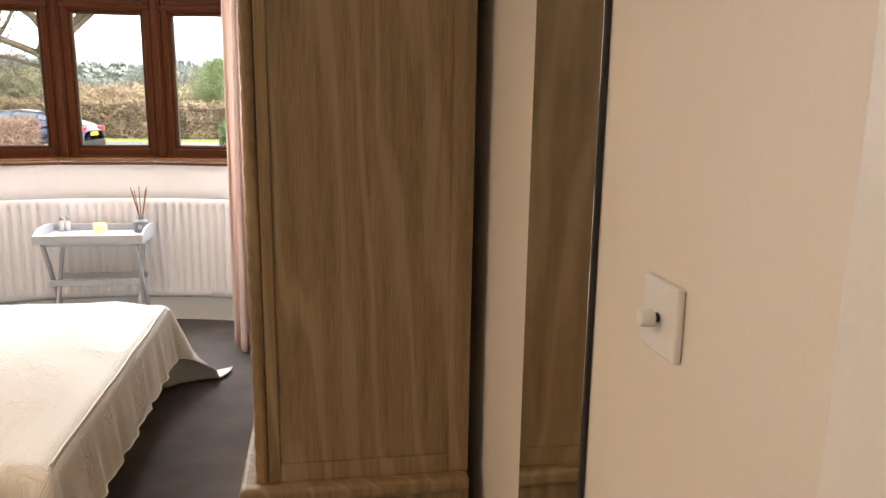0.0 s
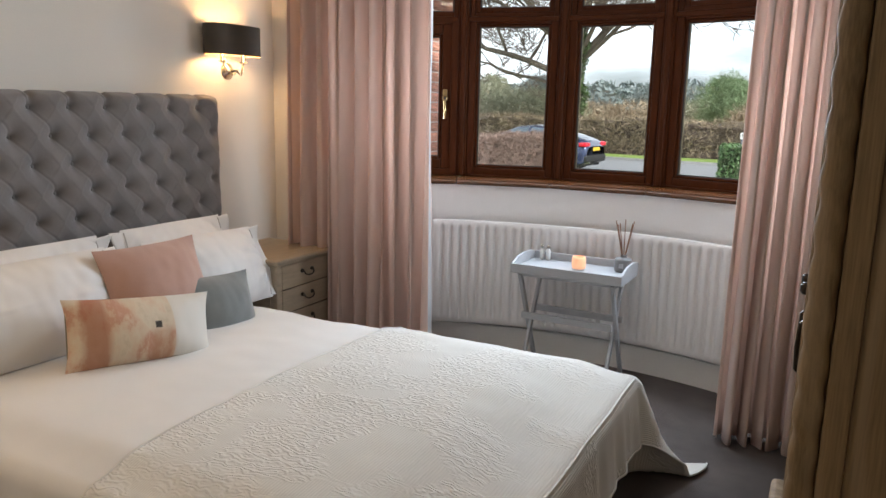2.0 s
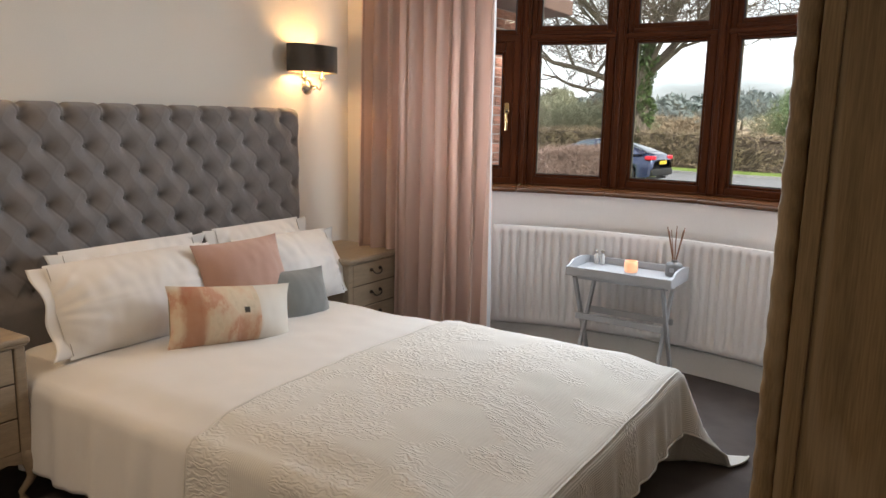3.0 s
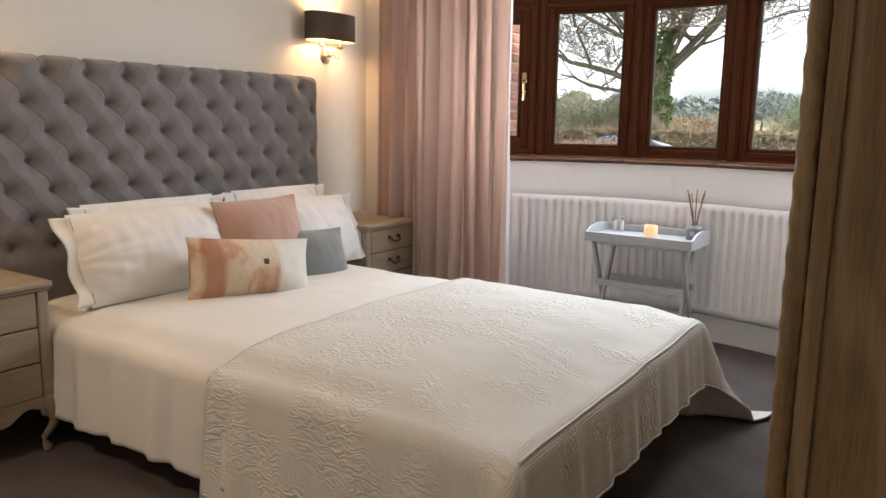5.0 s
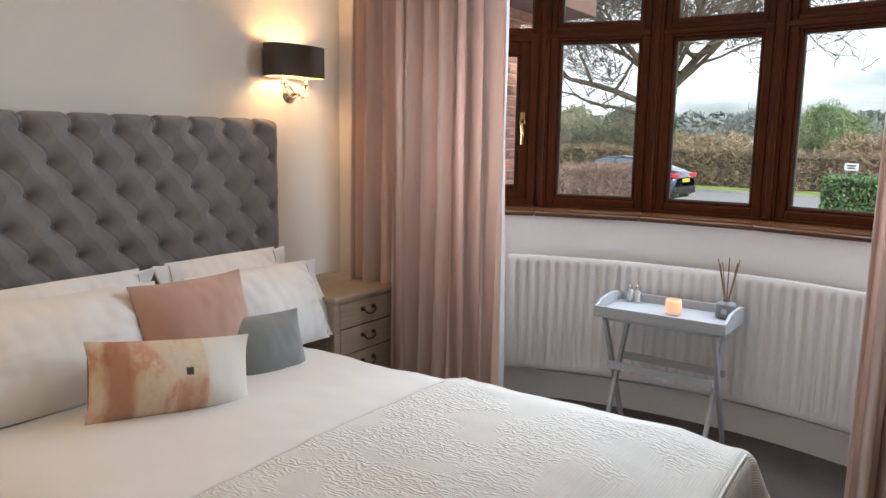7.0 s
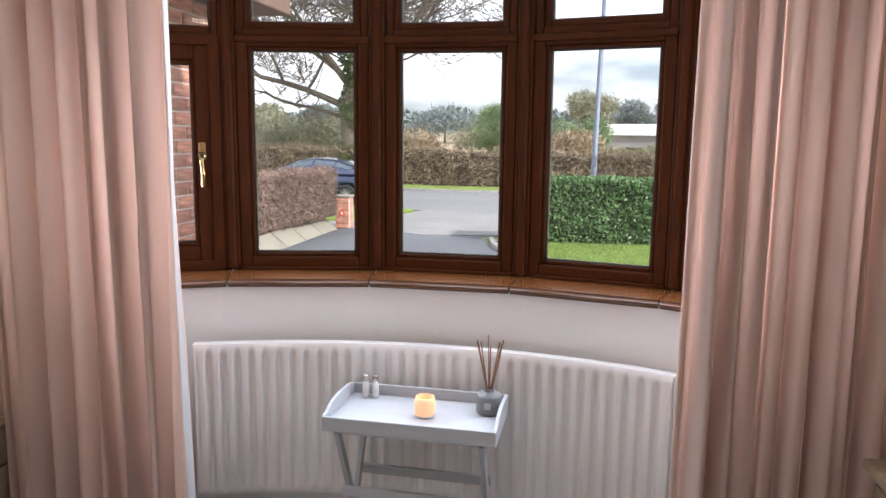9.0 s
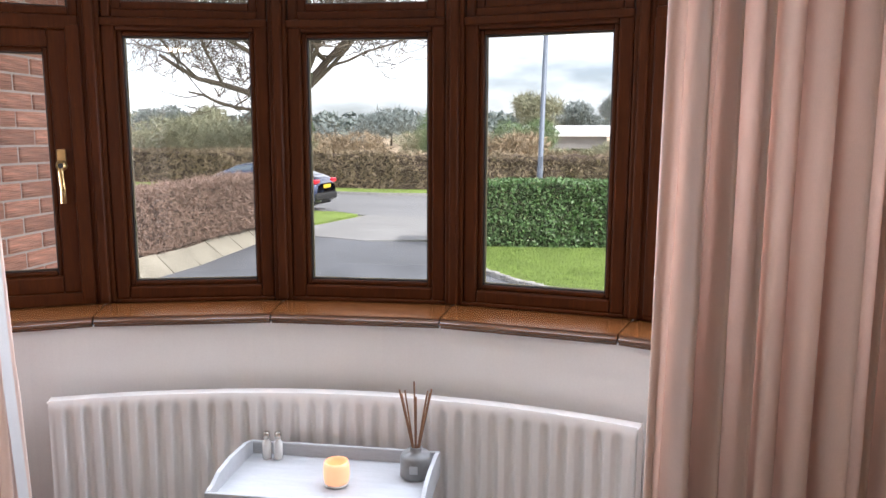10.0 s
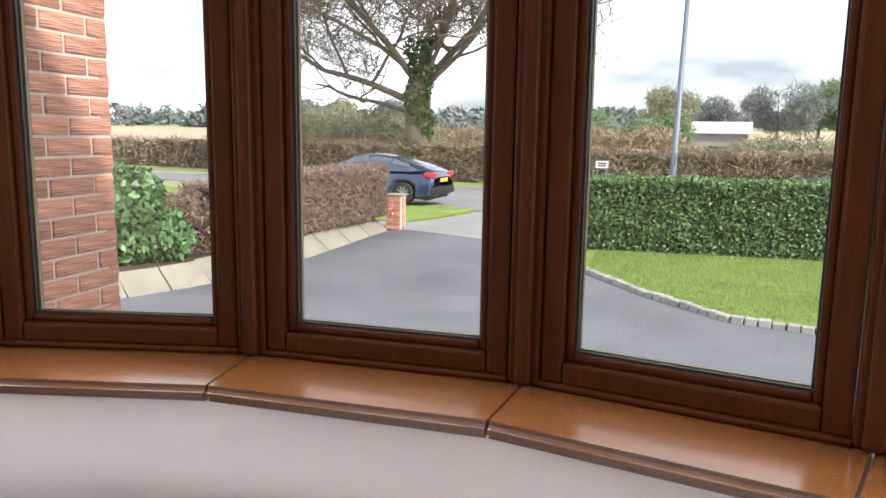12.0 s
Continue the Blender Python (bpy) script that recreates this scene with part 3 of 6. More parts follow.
def bed():
    bd = thing("bed", pose(0, 0, 0), "king-size bed made up with white bedding against a grey headboard", "bed")
    part("divan_base", box(0.17, 2.34, 0.35, 1.71, 0.06, 0.24, 0.02, 3), M_divan, bd, "dark grey fabric bed base")
    part("mattress", box(0.17, 2.375, 0.315, 1.735, 0.242, BTOP - 0.045, 0.06, 4), M_linen, bd, "white mattress", True)
    for x in (0.3, 2.3):
        for y in (0.44, 1.62):
            part("leg", lathe([(0.022, 0.0), (0.028, 0.062)], 12), M_iron, bd).matrix_basis = Matrix.Translation((x, y, 0))
    # buttoned headboard, built up of puffs between its buttons
    PY, PZ, Y0, Z0 = 0.1833, 0.243, 1.877, 1.294
    h0, h1, zb, zt = 0.235, 2.118, 0.05, 1.485

    def puff(y, z):
        a, b = (y - Y0) / PY + (z - Z0) / PZ, (y - Y0) / PY - (z - Z0) / PZ
        sa = abs(math.sin(math.pi * a))
        da, db = a - round(a), b - round(b)
        dy, dz = (da + db) * PY / 2, (da - db) * PZ / 2
        return 0.019 + 0.0035 * sa * sa - 0.06 * math.exp(-(math.hypot(dy, dz) / 0.033) ** 1.15) - 0.0055 * math.exp(-((da * PY * 0.78 + 0.004 * math.sin(2 * math.pi * db)) / 0.0032) ** 2)

    def fn(u, v):
        y, z = h0 + u * (h1 - h0), zb + v * (zt - zb)
        e = min(y - h0, h1 - y)
        t = zt - z
        k = smoothstep(0.0, 0.05, e)
        kt = smoothstep(0.0, 0.02, t)
        fade = smoothstep(0.62, 0.72, z)
        x = 0.112 + puff(y, z) * k * kt * fade + 0.03 * (1 - fade)
        rr = 0.05
        x -= rr * (1 - math.sqrt(max(0.0, 1 - (1 - min(1, e / rr)) ** 2)))
        x -= rr * (1 - math.sqrt(max(0.0, 1 - (1 - min(1, t / rr)) ** 2)))
        # pleats running from the top buttons over the edge
        dp = (y - Y0 - PY / 2) / PY
        pl = math.exp(-((dp - round(dp)) * PY / 0.014) ** 2) * smoothstep(0.085, 0.03, t) * k
        x -= 0.014 * pl
        z -= 0.011 * pl
        cr = 0.075
        if e < cr and t < cr:
            q = math.hypot(cr - e, cr - t)
            if q > cr:
                f = cr / q
                e2, t2 = cr - (cr - e) * f, cr - (cr - t) * f
                y = h0 + e2 if y < (h0 + h1) / 2 else h1 - e2
                z = zt - t2
        return Vector((x, y, z))
    hb = part("headboard", grid(520, 300, fn), M_head, bd, "tall grey linen headboard with deep diamond buttoning", True)
    part("headboard_back", box(0.012, 0.06, h0 + 0.004, h1 - 0.004, 0.0, zt - 0.012, 0.03, 3), M_head, bd, "", True)
    me = None
    for r in range(7):
        z = Z0 + PZ / 2 - PZ / 2 * r
        for c in range(-1, 11):
            y = Y0 - PY * c + (PY / 2 if r % 2 == 0 else 0)
            if not (h0 + 0.05 < y < h1 - 0.03):
                continue
            if me is None:
                b = bmesh.new()
                bmesh.ops.create_uvsphere(b, u_segments=10, v_segments=6, radius=0.0105)
                bmesh.ops.scale(b, vec=(0.5, 1, 1), verts=b.verts)
                ob = part("button", b, M_head, hb, "", True)
                me = ob.data
            else:
                ob = new("button", me)
                ob.parent = hb
            ob.matrix_basis = Matrix.Translation((0.077, y, z))
    duvet = part("duvet", drape(0.24, BX1 - 0.03, BY0, BY1, 0.37, 0.34, 0.0, 110, 140, 0.012, 0.009, 5), M_linen, bd, "smooth white cotton duvet hanging to a hemmed edge", True)
    duvet.modifiers.new("cloth", "SOLIDIFY").thickness = 0.012
    return bd


M_divan = mat("dark_grey_divan_fabric", (0.06, 0.055, 0.055), 0.9, vary=0.15, scale=6, fine=400, bump=0.3)
bed()


def bedspread():
    # relief of the woven pattern: fine ribs, with raised scrolling leaves in patches
    m = bpy.data.materials.new("cream_matelasse_cotton")
    m.use_nodes = True
    n, l = m.node_tree.nodes, m.node_tree.links
    bs = n["Principled BSDF"]
    bs.inputs["Roughness"].default_value = 0.85
    bs.inputs["Sheen Weight"].default_value = 0.15
    tc = n.new("ShaderNodeTexCoord")
    rib = n.new("ShaderNodeTexWave")
    rib.inputs["Scale"].default_value = 38
    rib.inputs["Distortion"].default_value = 0.3
    l.new(tc.outputs["UV"], rib.inputs["Vector"])
    mp = n.new("ShaderNodeMapping")
    mp.inputs["Scale"].default_value = (1.0, 1.7, 1)
    l.new(tc.outputs["UV"], mp.inputs["Vector"])
    warp = n.new("ShaderNodeTexNoise")
    warp.inputs["Scale"].default_value = 9
    warp.inputs["Detail"].default_value = 2
    l.new(mp.outputs[0], warp.inputs["Vector"])
    mixv = n.new("ShaderNodeMixRGB")
    mixv.inputs[0].default_value = 0.22
    l.new(mp.outputs[0], mixv.inputs[1])
    l.new(warp.outputs["Color"], mixv.inputs[2])
    leaf = n.new("ShaderNodeTexVoronoi")
    leaf.feature = "SMOOTH_F1"
    leaf.inputs["Scale"].default_value = 30
    leaf.inputs["Smoothness"].default_value = 0.4
    l.new(mixv.outputs[0], leaf.inputs["Vector"])
    scroll = n.new("ShaderNodeTexWave")
    scroll.wave_type = "RINGS"
    scroll.inputs["Scale"].default_value = 9
    scroll.inputs["Distortion"].default_value = 14
    scroll.inputs["Detail"].default_value = 1.5
    scroll.inputs["Detail Scale"].default_value = 2.2
    l.new(mp.outputs[0], scroll.inputs["Vector"])
    patch = n.new("ShaderNodeTexNoise")
    patch.inputs["Scale"].default_value = 4.2
    patch.inputs["Detail"].default_value = 1
    l.new(tc.outputs["UV"], patch.inputs["Vector"])
    pr = n.new("ShaderNodeValToRGB")
    pr.color_ramp.elements[0].position, pr.color_ramp.elements[1].position = 0.46, 0.54
    l.new(patch.outputs["Fac"], pr.inputs[0])
    # the raised flowers fill the middle; towards the foot they give way to a ribbed border
    sepu = n.new("ShaderNodeSeparateXYZ")
    l.new(tc.outputs["UV"], sepu.inputs[0])
    band = n.new("ShaderNodeMapRange")
    band.inputs[1].default_value, band.inputs[2].default_value = 0.62, 0.78
    band.inputs[3].default_value, band.inputs[4].default_value = 0.06, -0.06
    l.new(sepu.outputs[0], band.inputs[0])
    lift = n.new("ShaderNodeMath")
    l.new(patch.outputs["Fac"], lift.inputs[0])
    l.new(band.outputs[0], lift.inputs[1])
    l.new(lift.outputs[0], pr.inputs[0])
    inv = n.new("ShaderNodeMath")
    inv.operation = "SUBTRACT"
    inv.inputs[0].default_value = 1.0
    l.new(leaf.outputs["Distance"], inv.inputs[1])
    mul = n.new("ShaderNodeMath")
    mul.operation = "MULTIPLY"
    l.new(inv.outputs[0], mul.inputs[0])
    l.new(scroll.outputs["Fac"], mul.inputs[1])
    hm = n.new("ShaderNodeMixRGB")
    l.new(pr.outputs[0], hm.inputs[0])
    small = n.new("ShaderNodeMath")
    small.operation = "MULTIPLY"
    small.inputs[1].default_value = 0.2
    l.new(rib.outputs["Fac"], small.inputs[0])
    l.new(small.outputs[0], hm.inputs[1])
    l.new(mul.outputs[0], hm.inputs[2])
    bp = n.new("ShaderNodeBump")
    bp.inputs["Strength"].default_value = 0.6
    bp.inputs["Distance"].default_value = 0.009
    l.new(hm.outputs[0], bp.inputs["Height"])
    l.new(bp.outputs[0], bs.inputs["Normal"])
    cr = n.new("ShaderNodeValToRGB")
    cr.color_ramp.elements[0].color = (0.78, 0.755, 0.705, 1)
    cr.color_ramp.elements[1].color = (0.83, 0.81, 0.77, 1)
    l.new(hm.outputs[0], cr.inputs[0])
    l.new(cr.outputs[0], bs.inputs["Base Color"])
    sp = thing("bedspread", pose(0, 0, 0), "cream matelasse bedspread with raised floral pattern over the bed's foot", "bedspread")
    b = drape(1.41, BX1, BY0 - 0.012, BY1 + 0.012, 0.43, 0.55, 0.30, 110, 150, 0.03, 0.006, 9)
    uv = b.loops.layers.uv.new("cloth")
    b.verts.index_update()
    for f in b.faces:
        for lp in f.loops:
            i, j = divmod(lp.vert.index, 151)
            lp[uv].uv = (i / 110 * 1.30, j / 150 * 2.49)
    b.verts.ensure_lookup_table()
    rim = [b.verts[110 * 151 + j].co.copy() for j in range(0, 151)]
    near = [b.verts[i * 151].co.copy() for i in range(0, 111)]
    head = [b.verts[j].co.copy() for j in range(0, 151, 2)]
    seam = [b.verts[88 * 151 + j].co + Vector((0.001, 0, 0.002)) for j in range(26, 118)]
    for pts in (rim, near, head, seam):
        part("hem", tube(pts, 0.0045, 6), m, sp, "turned and stitched hem", True)
    ob = part("cloth", b, m, sp, "", True)
    ob.modifiers.new("cloth", "SOLIDIFY").thickness = 0.006


bedspread()


# ---------------------------------------------------------------- pillows and cushions
def lean(x, y, z, turn, back, roll=0):
    """The pose of a cushion that stands on its edge: turned from facing the bed's foot, leaning back."""
    return pose(x, y, z, 0, 0, 90 + turn) @ pose(0, 0, 0, 90 - back) @ pose(0, 0, 0, 0, 0, roll)


def cushion_mesh(w, h, t, seed, flange=0.0, pinch=0.06, wrinkle=0.011, crease=0.0, ear=0.0):
    def side(s):
        def fn(u, v):
            a, b = 2 * u - 1, 2 * v - 1
            pw = 1 - pinch * (abs(b) ** 2.2)
            ph = 1 - pinch * (abs(a) ** 2.2)
            cx, cy = a * w / 2 * (pw + pinch * abs(a * b) ** 3), b * h / 2 * (ph + pinch * abs(a * b) ** 3)
            body = max(0.0, (1 - abs(a) ** 2.7)) ** 0.85 * max(0.0, (1 - abs(b) ** 2.5)) ** 0.85
            cx, cy = cx * (1 - ear * (1 - b * b)), cy * (1 - ear * (1 - a * a))
            sag = 1 - 0.14 * b
            nz = noise.noise(Vector((cx * 9, cy * 9, seed + s))) * wrinkle + noise.noise(Vector((cx * 24, cy * 13, seed - s))) * wrinkle * 0.5
            if crease:
                # pulls that run out of the corners and ends
                nz += crease * noise.noise(Vector((math.atan2(cy, abs(cx) - w * 0.62) * 7, abs(cx) * 2.5, seed * 3.1))) * (abs(a) ** 0.7)
            return Vector((cx, cy, s * (t / 2 * body * sag + 0.002) + nz * min(1, body * 3)))
        return fn
    b = grid(64, 46, side(1))
    grid(64, 46, side(-1), b)
    bmesh.ops.remove_doubles(b, verts=b.verts, dist=0.0005)
    return b


def end_border(w, h, s, seed):
    """The flat border at one end of an oxford pillowcase, a little wavy, longer at its corners."""
    def fn(u, v):
        b = 2 * v - 1
        out = w / 2 - 0.075 + u * (0.098 + 0.022 * abs(b) ** 3) + 0.006 * u * math.sin(b * 7 + seed)
        wob = u * (0.014 * math.sin(b * 5 + seed * 2.1) + 0.02 * noise.noise(Vector((b * 2.2, s * 3.0, seed))))
        return Vector((s * out, b * h / 2 * (0.93 + 0.05 * u + 0.012 * math.sin(seed + 4 * b)), wob))
    return grid(10, 36, fn)


def pillow(m, w, h, t, seed, label):
    p = thing("pillow", m, label, "pillow", "pillows on the bed")
    part("pillowcase", cushion_mesh(w - 0.03, h + 0.05, t, seed, wrinkle=0.010, crease=0.012), M_pillow, p, "", True)
    for s in (-1, 1):
        fl = part("border", end_border(w, h + 0.05, s, seed), M_pillow, p, "flat oxford border", True)
        fl.modifiers.new("cloth", "SOLIDIFY").thickness = 0.005
        x = s * (w / 2 - 0.028)
        part("stitching", tube([(x, (h / 2 + 0.02) * 0.95 * (k / 8 - 1), 0.007 + 0.003 * math.sin(k)) for k in range(17)], 0.0016, 5), M_stitch, p, "grey hem stitching")
    return p


pillow(lean(0.275, 0.886, 0.668, 0, 16), 0.71, 0.37, 0.14, 1, "white oxford pillow standing against the headboard")
pillow(lean(0.275, 1.652, 0.672, 0, 16), 0.64, 0.37, 0.14, 2, "white oxford pillow standing against the headboard")
pillow(lean(0.475, 0.745, 0.683, -4, 26, 0.5), 0.745, 0.335, 0.24, 3, "plump white oxford pillow leaning on another pillow")
pillow(lean(0.475, 1.665, 0.655, 3, 24, -2), 0.70, 0.335, 0.22, 4, "plump white oxford pillow leaning on another pillow")

M_art = bpy.data.materials.new("abstract_print_linen")
M_art.use_nodes = True
an, al = M_art.node_tree.nodes, M_art.node_tree.links
abs_ = an["Principled BSDF"]
abs_.inputs["Roughness"].default_value = 0.85
atc = an.new("ShaderNodeTexCoord")
amp = an.new("ShaderNodeMapping")
amp.inputs["Scale"].default_value = (6.5, 4.2, 0.01)
an1 = an.new("ShaderNodeTexNoise")
an1.inputs["Scale"].default_value = 1.35
an1.inputs["Detail"].default_value = 6
an1.inputs["Roughness"].default_value = 0.62
arp = an.new("ShaderNodeValToRGB")
stops = ((0.26, (0.30, 0.27, 0.22)), (0.36, (0.60, 0.50, 0.36)), (0.45, (0.70, 0.60, 0.46)), (0.53, (0.68, 0.52, 0.38)), (0.60, (0.58, 0.32, 0.22)), (0.68, (0.66, 0.44, 0.34)), (0.78, (0.74, 0.66, 0.56)))
while len(arp.color_ramp.elements) < len(stops):
    arp.color_ramp.elements.new(0.5)
for el, (pos_, col_) in zip(arp.color_ramp.elements, stops):
    el.position = pos_
    el.color = (*col_, 1)
asx = an.new("ShaderNodeSeparateXYZ")
al.new(atc.outputs["Object"], asx.inputs[0])
edge_n = an.new("ShaderNodeMath")
edge_n.operation = "LESS_THAN"
edge_n.inputs[1].default_value = 0.095
al.new(asx.outputs[0], edge_n.inputs[0])
amx = an.new("ShaderNodeMixRGB")
amx.inputs[1].default_value = (0.70, 0.655, 0.585, 1)
al.new(atc.outputs["Object"], amp.inputs[0])
al.new(amp.outputs[0], an1.inputs["Vector"])
al.new(an1.outputs["Fac"], arp.inputs[0])
al.new(edge_n.outputs[0], amx.inputs[0])
al.new(arp.outputs[0], amx.inputs[2])


def print_mask(axis, centre, half, soft):
    """1 within half of centre along an axis of the cushion, its edge broken by the brush noise."""
    d = an.new("ShaderNodeMath")
    d.operation = "SUBTRACT"
    d.inputs[1].default_value = centre
    al.new(asx.outputs[axis], d.inputs[0])
    wob = an.new("ShaderNodeMath")
    wob.operation = "MULTIPLY_ADD"
    wob.inputs[1].default_value = soft * 5
    al.new(an1.outputs["Fac"], wob.inputs[0])
    al.new(d.outputs[0], wob.inputs[2])
    off = an.new("ShaderNodeMath")
    off.operation = "SUBTRACT"
    off.inputs[1].default_value = soft * 2.5
    al.new(wob.outputs[0], off.inputs[0])
    ab = an.new("ShaderNodeMath")
    ab.operation = "ABSOLUTE"
    al.new(off.outputs[0], ab.inputs[0])
    mr = an.new("ShaderNodeMapRange")
    mr.inputs[1].default_value, mr.inputs[2].default_value = half + soft, half - soft
    al.new(ab.outputs[0], mr.inputs[0])
    return mr.outputs[0]


def print_over(under, masks, colour, amount):
    k = masks[0]
    for other in masks[1:]:
        mu = an.new("ShaderNodeMath")
        mu.operation = "MULTIPLY"
        al.new(k, mu.inputs[0])
        al.new(other, mu.inputs[1])
        k = mu.outputs[0]
    am = an.new("ShaderNodeMath")
    am.operation = "MULTIPLY"
    am.inputs[1].default_value = amount
    al.new(k, am.inputs[0])
    mix = an.new("ShaderNodeMixRGB")
    mix.inputs[2].default_value = (*colour, 1)
    al.new(am.outputs[0], mix.inputs[0])
    al.new(under, mix.inputs[1])
    return mix.outputs[0]


inked = print_over(amx.outputs[0], [print_mask(0, -0.17, 0.04, 0.012)], (0.42, 0.17, 0.10), 0.75)
inked = print_over(inked, [print_mask(0, 0.055, 0.04, 0.012), print_mask(1, -0.06, 0.06, 0.012)], (0.48, 0.27, 0.16), 0.55)
inked = print_over(inked, [print_mask(0, 0.035, 0.012, 0.002), print_mask(1, 0.015, 0.012, 0.002)], (0.02, 0.018, 0.016), 0.95)
al.new(inked, abs_.inputs["Base Color"])
M_corner = mat("olive_piping", (0.22, 0.20, 0.15), 0.85, vary=0.1, bump=0.1)


def scatter_cushion(m, w, h, t, seed, material, label, piping=None):
    c = thing("cushion", m, label, "cushion", "scatter cushions")
    part("cover", cushion_mesh(w, h, t, seed, pinch=0.085, wrinkle=0.006, ear=0.055), material, c, "", True)
    if piping:
        hw, hh = w / 2 * 0.935, h / 2 * 0.94
        part("piping", tube([(-hw * 1.01, -hh + 2 * hh * k / 12, 0) for k in range(13)], 0.004, 6), piping, c, "dark piping")
    return c


scatter_cushion(lean(0.604, 1.21, 0.695, -8, 24, 1), 0.465, 0.385, 0.19, 5, M_pink, "blush pink velvet cushion leaning on the pillows")
scatter_cushion(lean(0.73, 1.42, 0.582, -6, 20, -3), 0.375, 0.28, 0.16, 6, M_greyc, "slate grey velvet cushion leaning on the pillows")
scatter_cushion(lean(0.816, 0.929, 0.612, -22, 18, -5), 0.53, 0.265, 0.21, 7, M_art, "oblong linen cushion with abstract pink and ochre print", M_corner)


# ---------------------------------------------------------------- bedside cabinets
def cabinet(m, label):
    """Three drawers on curved legs; x is its width, y its depth from the front (0) to the wall, its top at 0.65."""
    c = thing("bedside_cabinet", m, label, "bedside table", "bedside cabinets")
    W, D, H = 0.25, 0.49, 0.65
    part("top", box(-W - 0.012, W + 0.012, -0.018, D, H - 0.026, H, 0.010, 3), M_stand, c, "moulded oak top", False)
    part("top_moulding", box(-W - 0.004, W + 0.004, -0.008, D - 0.004, H - 0.036, H - 0.0265, 0.004), M_stand, c)
    part("body", box(-W + 0.006, W - 0.006, 0.012, D - 0.006, 0.20, H - 0.0365), M_stand, c)
    for s in (-1, 1):
        part("post", box(*sorted((s * W, s * (W - 0.042))), 0.0, 0.04, 0.185, H - 0.0365, 0.008, 3), M_stand, c)
        part("side_panel", box(*sorted((s * (W - 0.001), s * (W - 0.005))), 0.05, D - 0.03, 0.22, H - 0.06, 0.0015), M_stand, c)
    for k in range(3):
        z0 = 0.222 + k * 0.131
        dr = part("drawer_front", box(-W + 0.046, W - 0.046, 0.003, 0.011, z0, z0 + 0.125, 0.003), M_stand, c, "flush oak drawer front")
        part("shadow_gap", box(-W + 0.0435, W - 0.0435, 0.0075, 0.0118, z0 - 0.0025, z0 + 0.1275), M_oakdark, c)
        zc = z0 + 0.07
        b = bmesh.new()
        for s in (-1, 1):
            bmesh.ops.create_icosphere(b, subdivisions=2, radius=0.0115, matrix=Matrix.Translation((s * 0.042, -0.001, zc + 0.006)))
        tube([(-0.042, -0.012, zc + 0.006), (-0.036, -0.019, zc - 0.010), (-0.016, -0.022, zc - 0.019), (0.016, -0.022, zc - 0.019), (0.036, -0.019, zc - 0.010), (0.042, -0.012, zc + 0.006)], 0.0042, 8, b)
        part("handle", b, M_iron, dr, "dark bronze swan-neck drawer pull", True)
    # shaped apron and cabriole legs
    ap = [(-W + 0.04, 0.22), (W - 0.04, 0.22)] + [(x, 0.165 + 0.035 * math.cos(x / (W - 0.04) * math.pi) * -0.5 + 0.012 * math.cos(x / (W - 0.04) * 3 * math.pi)) for x in (W - 0.04 - k * (2 * W - 0.08) / 16 for k in range(17))]
    b = prism(ap, 0, 0.016)
    bmesh.ops.transform(b, matrix=Matrix(((1, 0, 0, 0), (0, 0, 1, 0.004), (0, 1, 0, 0), (0, 0, 0, 1))), verts=b.verts)
    part("apron", b, M_stand, c, "wavy shaped apron")
    for sx in (-1, 1):
        for sy, y in ((-1, 0.024), (1, D - 0.03)):
            x = sx * (W - 0.024)
            o = Vector((sx, sy, 0)).normalized()
            pts, rs = [], []
            for k in range(11):
                f = k / 10
                off = 0.022 * math.sin(f * math.pi * 1.1) - 0.028 * smoothstep(0.45, 0.85, f) + 0.028 * smoothstep(0.82, 1.0, f)
                pts.append(Vector((x, y, 0.215 - 0.205 * f)) + o * off)
                rs.append(0.026 - 0.014 * smoothstep(0.1, 0.8, f) + 0.006 * smoothstep(0.88, 1.0, f))
            pts.append(pts[-1] - Vector((0, 0, 0.01)))
            rs.append(0.014)
            part("leg", tube(pts, 0.02, 10, None, rs), M_stand, c, "curved cabriole leg", True)
    return c


far_cab = cabinet(pose(0.545, 2.275, 0, 0, 0, 90), "washed oak three-drawer bedside cabinet between bed and curtain")
near_cab = copy_thing(far_cab, pose(0.545, -0.035, 0, 0, 0, 90))
tagged(near_cab, "washed oak three-drawer bedside cabinet with an alarm clock on it")


def alarm_clock():
    ck = thing("alarm_clock", pose(0.36, 0.02, 0.651, 0, 0, 60), "small dark alarm clock with a silvery round face", "clock")
    part("base", box(-0.04, 0.04, -0.02, 0.03, 0, 0.045, 0.006, 3), M_iron, ck)
    b = lathe([(0.034, 0), (0.038, 0.006), (0.036, 0.022), (0.03, 0.026)], 24)
    bmesh.ops.transform(b, matrix=pose(0, 0.016, 0.078, 90), verts=b.verts)
    part("case", b, M_chrome, ck, "polished round case", True)
    b = lathe([(0.029, 0), (0.029, 0.002)], 24)
    bmesh.ops.transform(b, matrix=pose(0, -0.0105, 0.078, 90), verts=b.verts)
    part("dial", b, M_white, ck, "pale dial")


alarm_clock()


# a white card on the far cabinet
card = thing("card", pose(0.28, 2.10, 0.651, 0, 0, 20), "small white card lying on the bedside cabinet", "card")
part("sheet", box(-0.06, 0.06, -0.04, 0.04, 0, 0.004, 0.001), M_white, card)


